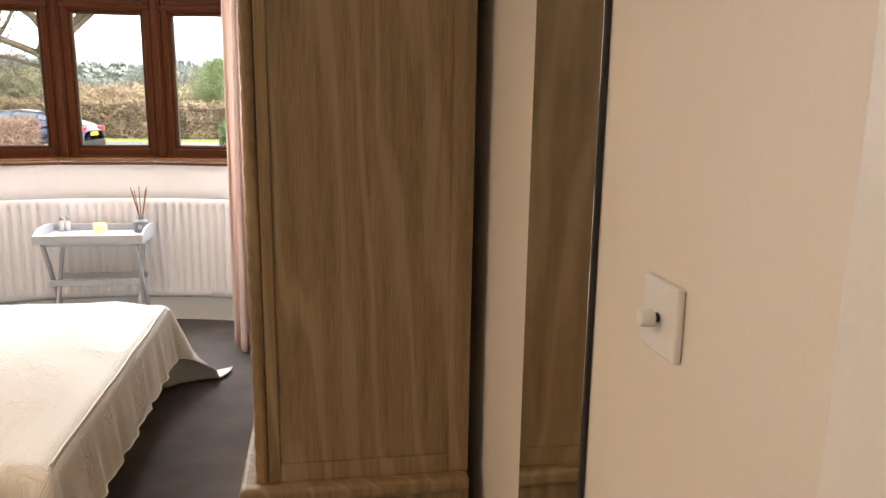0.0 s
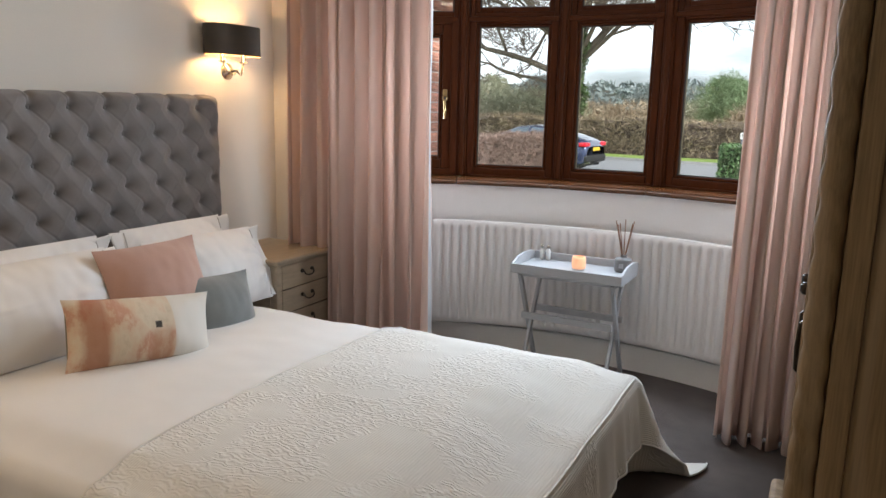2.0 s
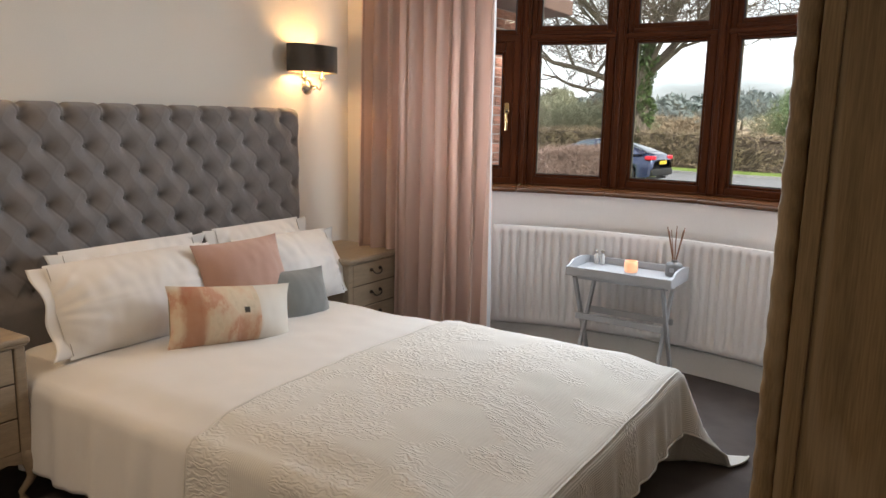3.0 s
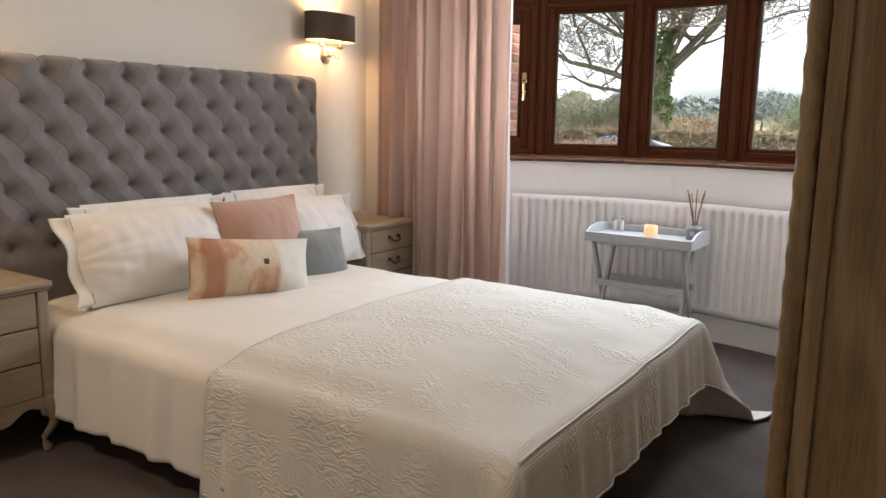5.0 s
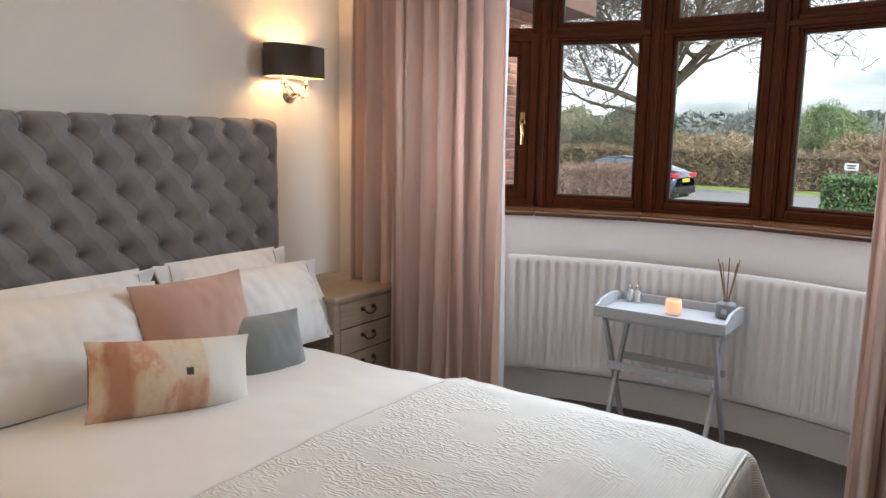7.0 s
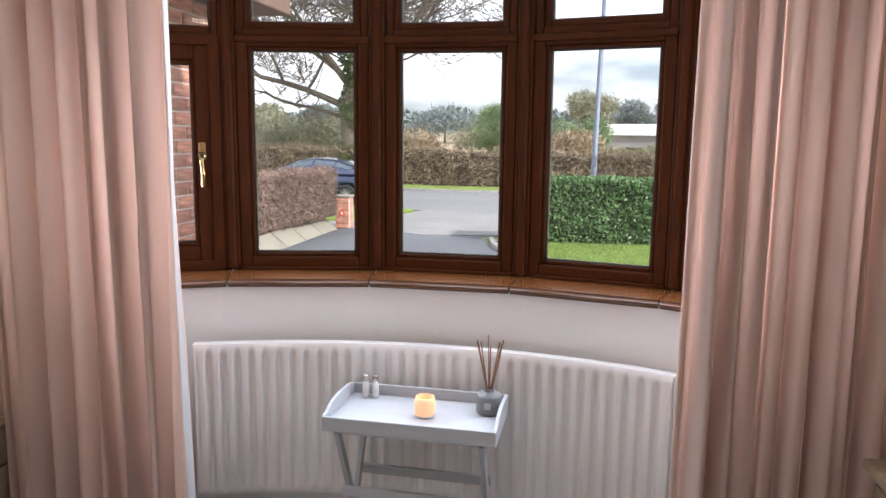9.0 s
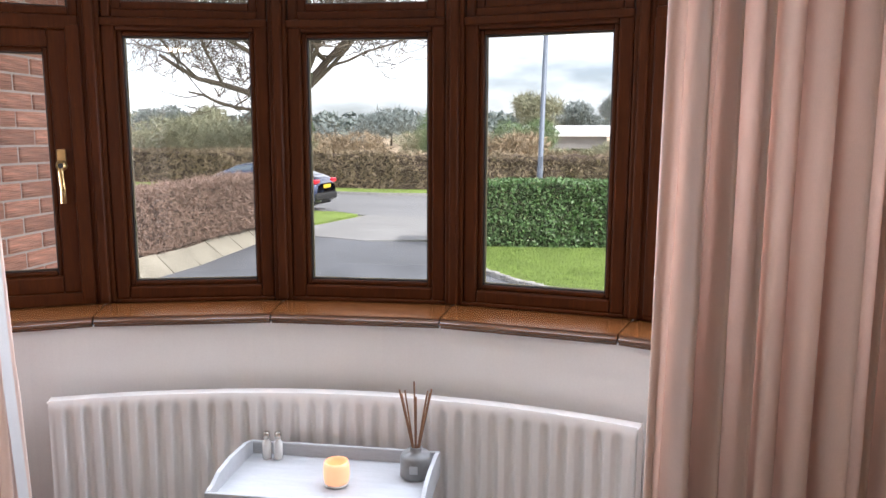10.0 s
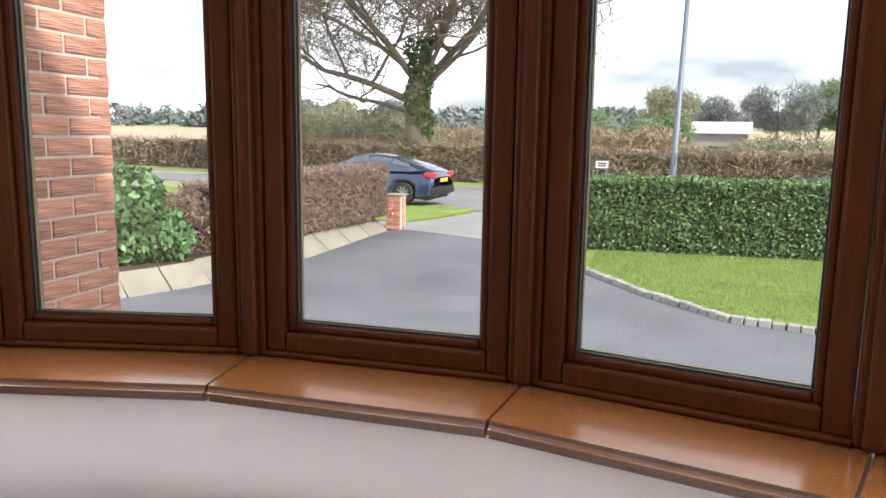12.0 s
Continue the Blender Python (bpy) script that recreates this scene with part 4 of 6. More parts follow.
# ---------------------------------------------------------------- wall lamps
def wall_lamp(m, label):
    """y along the wall, x out from it; its round plate at the origin."""
    w = thing("wall_lamp", m, label, "wall lamp", "wall lamps")
    b = lathe([(0.046, 0), (0.046, 0.006), (0.036, 0.012), (0.022, 0.02), (0.012, 0.032)], 28)
    bmesh.ops.transform(b, matrix=pose(0, 0, 0, 0, 90), verts=b.verts)
    part("wall_plate", b, M_chrome, w, "round satin nickel wall plate", True)
    cy = -0.055
    arm = part("arm", tube([(0.03, 0, 0), (0.07, 0, 0.004), (0.10, cy * 0.4, 0.0)], 0.006, 10), M_chrome, w, "", True)
    for s in (-1, 1):
        y = cy + s * 0.08
        pts = [(0.10, cy * 0.4 + (y - cy * 0.4) * f, -0.004 - 0.016 * math.sin(f * math.pi) + 0.045 * smoothstep(0.55, 1, f)) for f in (k / 8 for k in range(9))]
        part("branch", tube(pts, 0.0048, 8), M_chrome, w, "curved nickel branch", True)
        b = lathe([(0.006, 0.036), (0.022, 0.046), (0.024, 0.05), (0.011, 0.052), (0.011, 0.098)], 16)
        bmesh.ops.translate(b, vec=(0.10, y, 0), verts=b.verts)
        part("candle_cup", b, M_chrome, w, "nickel cup and lamp holder", True)
        b = lathe([(0.006, 0.098), (0.015, 0.115), (0.017, 0.135), (0.011, 0.155), (0.003, 0.17)], 14)
        bmesh.ops.translate(b, vec=(0.10, y, 0), verts=b.verts)
        part("bulb", b, M_bulb, w, "glowing warm bulb", True)
    # oval shade, open above and below
    z0, z1 = 0.08, 0.235

    def wall_of(k, name, material, label_):
        def fn(u, v):
            a = 2 * math.pi * u
            c, s = math.cos(a), math.sin(a)
            return Vector((0.10 + math.copysign(abs(c) ** 0.75, c) * 0.085 * k, cy + math.copysign(abs(s) ** 0.75, s) * 0.183 * k, z0 + (z1 - z0) * v))
        part(name, grid(64, 1, fn), material, w, label_, True)
    wall_of(1.0, "shade", M_shade, "dark taupe fabric oval shade")
    wall_of(0.975, "shade_lining", M_shadein, "gold inside of the shade")
    return w


lamp_a = wall_lamp(pose(0.0, 2.29, 1.615), "dark taupe oval wall lamp, lit, over the bedside cabinet")
lamp_b = copy_thing(lamp_a, pose(0.0, 0.07, 1.615))
for ly in (2.29, 0.07):
    for s in (-1, 1):
        pl = new("lamp_glow", bpy.data.lights.new("lamp_glow", "POINT"))
        pl.data.energy, pl.data.color, pl.data.shadow_soft_size = 16.5, (1.0, 0.62, 0.29), 0.02
        pl.location = (0.10, ly - 0.055 + s * 0.08, 1.755)


# ---------------------------------------------------------------- things on the tray
def candle():
    c = thing("candle", pose(1.90, 2.835, 0.618), "glowing frosted votive candle on the tray table", "candle")
    b = lathe([(0.029, 0.006), (0.034, 0.009), (0.037, 0.026), (0.037, 0.052), (0.033, 0.069), (0.031, 0.069), (0.034, 0.05), (0.034, 0.014)], 28)
    part("holder", b, M_flame, c, "frosted glass holder lit from within", True)
    part("saucer", lathe([(0.030, -0.0005), (0.036, 0.003), (0.033, 0.0062)], 24), M_vial, c, "clear glass foot", True)


candle()


def diffuser():
    d = thing("reed_diffuser", pose(2.115, 2.915, 0.618), "grey ceramic reed diffuser with brown sticks on the tray table", "reed diffuser")
    part("bottle", lathe([(0.041, 0), (0.046, 0.005), (0.045, 0.06), (0.039, 0.07), (0.018, 0.073), (0.016, 0.085), (0.019, 0.088), (0.014, 0.089), (0.012, 0.075)], 28), M_bottle, d, "", True)
    part("label_plate", box(-0.012, 0.012, -0.0468, -0.0445, 0.024, 0.048, 0.001), M_grey, d, "small pale label")
    rng = random.Random(4)
    for k in range(8):
        a = k / 8 * 6.283 + rng.uniform(-0.2, 0.2)
        o = rng.uniform(0.03, 0.062)
        part("reed", tube([(-0.006 * math.cos(a), -0.006 * math.sin(a), 0.02), (o * math.cos(a) * 1.25, o * math.sin(a) * 0.8, 0.255 + rng.uniform(-0.02, 0.025))], 0.0026, 6), M_reed, d)


diffuser()


def vial(x, y):
    v = thing("glass_vial", pose(x, y, 0.618), "small clear glass bottle with a metal cap on the tray", "bottle", "little bottles")
    part("bottle", lathe([(0.012, 0), (0.0135, 0.002), (0.0135, 0.052), (0.008, 0.058), (0.007, 0.064)], 16), M_vial, v, "", True)
    part("cap", lathe([(0.009, 0.0645), (0.010, 0.067), (0.010, 0.082), (0.008, 0.085)], 16), M_chrome, v, "silver screw cap", True)


vial(1.645, 2.975)
vial(1.68, 2.978)


# ---------------------------------------------------------------- wardrobe, mirror, switch, chest
def wardrobe():
    X0, X1, Y0, Y1 = 3.008, 3.555, 0.05, 1.16
    ZB, ZT = 0.475, 2.2
    w = thing("wardrobe", pose(0, 0, 0), "tall limed oak wardrobe on a drawer base beside the wall", "wardrobe")
    base = part("base_cabinet", box(X0 - 0.02, X1, Y0 - 0.02, Y1 + 0.02, 0.08, ZB - 0.045, 0.004), M_oak, w)
    part("plinth", box(X0, X1 - 0.01, Y0, Y1, 0.0, 0.0795, 0.003), M_oak, w)
    part("waist_moulding", box(X0 - 0.04, X1, Y0 - 0.035, Y1 + 0.035, ZB - 0.0445, ZB - 0.0005, 0.014, 3), M_oak, w, "rounded oak ledge over the drawers")
    part("carcass", box(X0 + 0.03, X1, Y0 + 0.014, Y1 - 0.014, ZB, ZT - 0.05), M_oak, w)
    # near side: frame, planks of the panel, reeded corner
    part("front_stile", box(X0 + 0.034, X0 + 0.062, Y0, Y0 + 0.0135, ZB, ZT - 0.05, 0.003), M_oak, w)
    part("back_stile", box(X1 - 0.055, X1, Y0, Y0 + 0.0135, ZB, ZT - 0.05, 0.003), M_oak, w)
    part("bottom_rail", box(X0 + 0.0625, X1 - 0.0555, Y0, Y0 + 0.0135, ZB, ZB + 0.05, 0.003), M_oak, w)
    part("top_rail", box(X0 + 0.0625, X1 - 0.0555, Y0, Y0 + 0.0135, ZT - 0.14, ZT - 0.05, 0.003), M_oak, w)
    xs = [X0 + 0.0625, X0 + 0.185, X0 + 0.31, X0 + 0.42, X1 - 0.0555]
    for a, b in zip(xs, xs[1:]):
        part("plank", box(a + 0.0001, b - 0.0001, Y0 + 0.0055, Y0 + 0.0138, ZB + 0.0505, ZT - 0.1405, 0.0006), M_oak, w)
    b = bmesh.new()
    n = 260

    def rope(u, v):
        a = 2 * math.pi * u
        z = ZB + v * (ZT - 0.05 - ZB)
        r = 0.0165 + 0.0016 * math.sin(2 * a + z * 110)
        return Vector((X0 + 0.017 + r * math.cos(a), Y0 + 0.014 + r * math.sin(a), z))
    grid(20, n, rope, b)
    part("rope_moulding", b, M_oak, w, "twisted rope moulding on the corner", True)
    part("corner_post", box(X0, X0 + 0.0335, Y0 + 0.016, Y0 + 0.05, ZB, ZT - 0.05, 0.002), M_oak, w)
    part("cornice", box(X0 - 0.04, X1, Y0 - 0.035, Y1 + 0.035, ZT - 0.0495, ZT, 0.012, 3), M_oak, w)
    for k in range(2):
        y0 = Y0 + 0.052 + k * 0.503
        d = part("door", box(X0 + 0.004, X0 + 0.0295, y0, y0 + 0.498, ZB + 0.008, ZT - 0.06, 0.003), M_oak, w)
        part("door_panel", box(X0 - 0.002, X0 + 0.0035, y0 + 0.08, y0 + 0.42, ZB + 0.09, ZT - 0.15, 0.003), M_oak, d)
        yh = y0 + (0.46 if k == 0 else 0.04)
        part("handle", tube([(X0 + 0.004, yh, 1.085), (X0 - 0.006, yh, 1.078), (X0 - 0.008, yh, 1.035), (X0 - 0.006, yh, 0.992), (X0 + 0.004, yh, 0.985)], 0.006, 8), M_iron, d, "dark iron pull", True)
        part("knob", lathe([(0.007, 1.135), (0.011, 1.14), (0.011, 1.152), (0.007, 1.157)], 12), M_iron, d, "small dark iron knob", True).matrix_basis = Matrix.Translation((X0 - 0.004, yh, 0))
        part("hinge", tube([(X0 + 0.001, y0 + (0.004 if k == 0 else 0.494), 0.78), (X0 + 0.001, y0 + (0.004 if k == 0 else 0.494), 0.90)], 0.007, 8), M_iron, d, "dark barrel hinge", True)
        df = part("drawer_front", box(X0 - 0.032, X0 - 0.0205, y0, y0 + 0.494, 0.12, ZB - 0.075, 0.004), M_oak, w)
        part("handle", tube([(X0 - 0.032, y0 + 0.205, 0.31), (X0 - 0.056, y0 + 0.21, 0.295), (X0 - 0.056, y0 + 0.29, 0.295), (X0 - 0.032, y0 + 0.295, 0.31)], 0.005, 8), M_iron, df, "dark iron pull", True)


wardrobe()


def mirror():
    m = thing("mirror", pose(WX1, 0, 0), "tall frameless wall mirror held by metal clips", "mirror")
    part("glass", box(-0.008, -0.002, -0.661, -0.31, 0.42, 2.0, 0.0015), M_mirror, m, "silvered mirror glass")
    part("backing", box(-0.0018, -0.0002, -0.653, -0.318, 0.43, 1.99), M_black, m, "dark backing edge")
    part("edge", box(-0.0085, -0.001, -0.672, -0.6615, 0.42, 2.0, 0.001), M_black, m, "dark bevelled edge")
    for z in (0.6, 1.69):
        part("clip", box(-0.013, -0.0005, -0.676, -0.646, z, z + 0.032, 0.002), M_chrome, m, "bright metal mirror clip")


mirror()


def dimmer():
    s = thing("dimmer_switch", pose(WX1, -0.905, 1.186), "white square dimmer switch plate with a round knob", "light switch")
    part("plate", box(-0.011, -0.0003, -0.0465, 0.0465, -0.0465, 0.0465, 0.004, 3), M_white, s)
    b = lathe([(0.006, 0.011), (0.006, 0.018)], 16)
    bmesh.ops.transform(b, matrix=pose(0, 0, 0, 0, -90), verts=b.verts)
    part("spindle", b, M_iron, s, "dark spindle")
    b = lathe([(0.0105, 0.018), (0.0115, 0.020), (0.0105, 0.034), (0.008, 0.036)], 20)
    bmesh.ops.transform(b, matrix=pose(0, 0, 0, 0, -90), verts=b.verts)
    part("knob", b, M_white, s, "white dimmer knob", True)


dimmer()
# the casing of the door beside the switch
structure("door_casing", box(WX1 - 0.022, WX1, -1.335, -1.225, 0, 2.1, 0.006, 3), M_trim, "white gloss door casing beside the switch", "door casing")
structure("door_1", box(WX1 - 0.012, WX1, -2.115, -1.336, 0.004, 2.06, 0.003), M_trim, "white painted closed bedroom door", "door")


def chest():
    X0, X1, Y0, Y1, H = 3.14, 3.58, 1.36, 2.33, 0.8
    c = thing("chest_of_drawers", pose(0, 0, 0), "washed oak chest of drawers near the curtain", "chest of drawers")
    part("top", box(X0 - 0.01, X1, Y0 - 0.012, Y1 + 0.012, H - 0.028, H, 0.009, 3), M_stand, c)
    part("body", box(X0 + 0.02, X1, Y0 + 0.01, Y1 - 0.01, 0.08, H - 0.0285, 0.003), M_stand, c)
    part("plinth", box(X0 + 0.03, X1, Y0 + 0.015, Y1 - 0.015, 0, 0.0795), M_stand, c)
    for k in range(3):
        d = part("drawer_front", box(X0 + 0.008, X0 + 0.0195, Y0 + 0.03, Y1 - 0.03, 0.1 + k * 0.22, 0.31 + k * 0.22, 0.003), M_stand, c)
        for y in (Y0 + 0.25, Y1 - 0.25):
            z = 0.21 + k * 0.22
            part("handle", tube([(X0 + 0.01, y - 0.04, z), (X0 - 0.012, y - 0.036, z - 0.012), (X0 - 0.012, y + 0.036, z - 0.012), (X0 + 0.01, y + 0.04, z)], 0.004, 8), M_iron, d, "dark bronze pull", True)


chest()


# ---------------------------------------------------------------- outdoors
indoors = set(bpy.data.objects)
G = -0.83
M_asphalt = mat("dark_drive_asphalt", (0.14, 0.146, 0.16), 0.7, vary=0.22, scale=0.8, fine=90, bump=0.4, dist=0.004)
M_road = mat("grey_road_tarmac", (0.23, 0.23, 0.235), 0.8, vary=0.12, scale=0.5, stretch=(0.3, 1.6, 1), fine=60, bump=0.3, dist=0.003)
M_pave = mat("pale_pavement", (0.27, 0.265, 0.26), 0.85, vary=0.16, scale=0.9, fine=60, bump=0.3, dist=0.003)
M_lawn = mat("mown_lawn", (0.285, 0.40, 0.08), 0.9, vary=0.22, scale=1.6, fine=220, bump=1.0, dist=0.03)
M_ground = mat("rough_grass", (0.25, 0.281, 0.125), 0.95, vary=0.25, scale=0.12, fine=4, bump=0.6, dist=0.05)
M_field = mat("stubble_field", (0.463, 0.356, 0.237), 0.95, vary=0.16, scale=0.05, stretch=(0.4, 1.5, 1), fine=1.2, bump=0.5, dist=0.05)
M_conc = mat("weathered_concrete_slab", (0.29, 0.265, 0.21), 0.9, vary=0.2, scale=2.2, fine=40, bump=0.6, dist=0.006, rand=0.08)
M_sett = mat("granite_sett", (0.36, 0.35, 0.33), 0.85, vary=0.2, scale=6, fine=60, bump=0.5, dist=0.004, rand=0.15)
M_soil = mat("dark_soil", (0.09, 0.065, 0.045), 1.0, vary=0.3, scale=3, fine=50, bump=1.0, dist=0.02)
M_brick = mat("red_rustic_brick", (0.74, 0.345, 0.235), 0.88, vary=0.3, scale=7, stretch=(0.5, 0.5, 9), fine=16, bump=1.0, dist=0.02, rand=0.22)
M_mortar = mat("pale_mortar", (0.68, 0.56, 0.49), 0.95, vary=0.12, scale=6, fine=90, bump=0.4, dist=0.003)
M_bark = mat("oak_bark", (0.155, 0.125, 0.095), 0.95, vary=0.25, scale=1.2, stretch=(3, 3, 0.6), fine=8, bump=0.8, dist=0.04)
M_steel = mat("galvanised_steel", (0.17, 0.20, 0.25), 0.5, metal=0.3, vary=0.08, scale=2, fine=30, bump=0.05)
M_tile = mat("brown_roof_tile", (0.20, 0.12, 0.09), 0.85, vary=0.15, scale=5, fine=40, bump=0.4)


def leafy(name, base, spread, rough=0.6):
    """Leaves that vary from one to the next."""
    m = bpy.data.materials.new(name)
    m.use_nodes = True
    n, l = m.node_tree.nodes, m.node_tree.links
    bs = n["Principled BSDF"]
    bs.inputs["Roughness"].default_value = rough
    ge = n.new("ShaderNodeNewGeometry")
    rp = n.new("ShaderNodeValToRGB")
    rp.color_ramp.elements[0].color = (*[c * (1 - spread) for c in base], 1)
    rp.color_ramp.elements[1].color = (*[c * (1 + spread) for c in base], 1)
    mid = rp.color_ramp.elements.new(0.5)
    mid.color = (*base, 1)
    l.new(ge.outputs["Random Per Island"], rp.inputs[0])
    l.new(rp.outputs[0], bs.inputs["Base Color"])
    return m


M_laurel = leafy("clipped_evergreen_leaf", (0.1, 0.185, 0.065), 0.55, 0.45)
# the shade between the leaves is put into this core's dark green
M_coreshade = mat("hedge_inside", (0.03, 0.042, 0.018), 1.0, vary=0.3, scale=6, fine=30, bump=0.5)
M_beech = leafy("brown_beech_twig", (0.25, 0.169, 0.131), 0.5, 0.8)
# brown core for the winter hedges, darkened to stand for shade among twigs
M_bcoreshade = mat("brown_hedge_inner_shade", (0.085, 0.06, 0.045), 1.0, vary=0.3, scale=6, fine=30, bump=0.5)
M_hedge2 = leafy("winter_hedge_twig", (0.306, 0.237, 0.156), 0.55, 0.85)
M_scrub = leafy("grey_green_scrub", (0.263, 0.269, 0.175), 0.35, 0.8)
# distance haze is mixed into this leaf colour: paler and bluer
M_hazewood = leafy("hazy_woodland", (0.2, 0.235, 0.225), 0.22, 0.9)
M_conifer = leafy("conifer_green", (0.163, 0.237, 0.112), 0.35, 0.8)
M_twig = leafy("oak_twig", (0.17, 0.135, 0.10), 0.4, 0.9)
M_ivy = leafy("ivy_leaf", (0.07, 0.115, 0.03), 0.5, 0.5)

# ground with a rise beyond the road


def terrain(u, v):
    x, y = -420 + 840 * u, 3.45 + 620 * v ** 2.2
    z = G - 0.03 + 4.2 * smoothstep(75, 260, y) + 0.6 * smoothstep(60, 200, y) * math.sin(x * 0.013 + 1.0) + 3 * smoothstep(260, 600, y)
    return Vector((x, y, z))


structure("ground", grid(60, 60, terrain), M_ground, "open grassy ground reaching the distant hills", "ground", True)
structure("field", grid(40, 24, lambda u, v: terrain((-190 + 380 * u + 420) / 840, ((32.2 + 150 * v - 3.45) / 620) ** (1 / 2.2)) + Vector((0, 0, 0.05 + 0.25 * v))), M_field, "pale brown stubble field beyond the roadside hedge", "field", True)
structure("driveway", prism([(-7.5, 3.6), (8, 3.6), (8, 11.5), (4.3, 11.57), (3.36, 11.8), (2.3, 12.82), (1.23, 14.19), (0.6, 15.4), (0.2, 16.6), (-1.11, 16.52), (-2.97, 17.3), (-3.19, 17.2), (-3.55, 13.73), (-4.07, 11.65), (-4.61, 10.44), (-6.2, 7.6), (-7.5, 6.5)], G - 0.1, G),
          M_asphalt, "dark grey asphalt driveway in front of the house", "driveway")
structure("pavement", prism([(-3.1, 17.36), (-1.1, 16.56), (0.4, 16.9), (30, 17.4), (30, 21.4), (4, 21.0), (-2.2, 21.9), (-2.9, 19.4), (-3.3, 18.5), (-30, 19.0), (-30, 17.4)], G - 0.1, G + 0.004), M_pave, "worn pale pavement across the mouth of the drive", "pavement")
structure("verge", prism([(-3.35, 18.5), (-2.85, 19.6), (-2.46, 21.6), (-3.2, 22.2), (-8, 23.4), (-30, 28), (-30, 19.1)], G - 0.1, G + 0.05), M_lawn, "bright green grass verge under the parked car", "grass verge")
structure("road", prism([(-70, 37), (-19, 29.4), (-8, 24.6), (-2.4, 21.9), (4, 21.05), (60, 21.5), (60, 28.5), (6, 28.9), (-3.4, 29.2), (-20, 33.1), (-70, 43)], G - 0.1, G + 0.002), M_road, "pale grey country road", "road")
structure("far_verge", prism([(-70, 43.1), (-20, 33.2), (-3.4, 29.3), (6, 29.0), (60, 28.6), (60, 31.5), (-3.9, 31.6), (-20, 35.5), (-70, 46)], G - 0.1, G + 0.08), M_lawn, "strip of grass beyond the road", "grass verge")
structure("kerb", prism([(-70, 43.0), (-20, 33.08), (-3.4, 29.18), (6, 28.88), (60, 28.48), (60, 28.6), (6, 29.0), (-3.4, 29.3), (-20, 33.2), (-70, 43.12)], G - 0.1, G + 0.1), M_sett, "pale stone kerb along the road", "kerb")
lawn_pts = [(4.3, 11.62), (3.38, 11.86), (2.35, 12.88), (1.28, 14.25), (0.75, 15.3), (0.7, 16.3), (12, 16.9), (12, 11.6)]
structure("lawn", prism(lawn_pts, G - 0.1, G + 0.06), M_lawn, "bright green mown front lawn", "lawn")


def blades(name, poly_fn, n, seed, label):
    rng = np.random.RandomState(seed)
    vs, fs = [], []
    for k in range(n):
        x, y = poly_fn(rng)
        h, w, a, le = rng.uniform(0.02, 0.05), 0.005, rng.uniform(0, 6.28), rng.uniform(-0.02, 0.02)
        c, s = math.cos(a) * w, math.sin(a) * w
        i = len(vs)
        vs += [(x - c, y - s, G + 0.055), (x + c, y + s, G + 0.055), (x + le, y + le, G + 0.06 + h)]
        fs.append((i, i + 1, i + 2))
    me = bpy.data.meshes.new(name)
    me.from_pydata(vs, [], fs)
    me.materials.append(leafy("grass_blade", (0.195, 0.285, 0.065), 0.4, 0.7))
    return tagged(new(name, me), label, "grass", "", "stuff")


blades("grass", lambda r: ((lambda x: (x, r.uniform(max(11.75, 14.2 - 1.22 * (x - 1.3)) + 0.1, 16.2)))(r.uniform(1.35, 6.6))), 26000, 3, "short blades of grass over the front lawn")


def cloud_of(name, n, where, size, material, label, category, seed, aspect=1.6, thin=False, kind="stuff"):
    """Many small leaves or twigs, scattered by where(rng), which gives a place and an outward direction."""
    rng = np.random.RandomState(seed)
    vs, fs = [], []
    for k in range(n):
        p, o = where(rng)
        d = Vector(rng.normal(0, 1, 3)) + Vector(o) * 0.7
        d.normalize()
        t = d.cross(Vector(rng.normal(0, 1, 3))).normalized()
        s = size * rng.uniform(0.6, 1.35)
        a, b = t * s * aspect, d.cross(t) * s * (0.16 if thin else 0.75)
        p = Vector(p)
        i = len(vs)
        if thin:
            vs += [p - b, p + b, p + a * 2]
            fs.append((i, i + 1, i + 2))
        else:
            vs += [p - a, p - b, p + a, p + b]
            fs.append((i, i + 1, i + 2, i + 3))
    me = bpy.data.meshes.new(name)
    me.from_pydata([tuple(v) for v in vs], [], fs)
    me.materials.append(material)
    ob = new(name, me)
    if kind:
        tagged(ob, label, category, "", kind)
    return ob


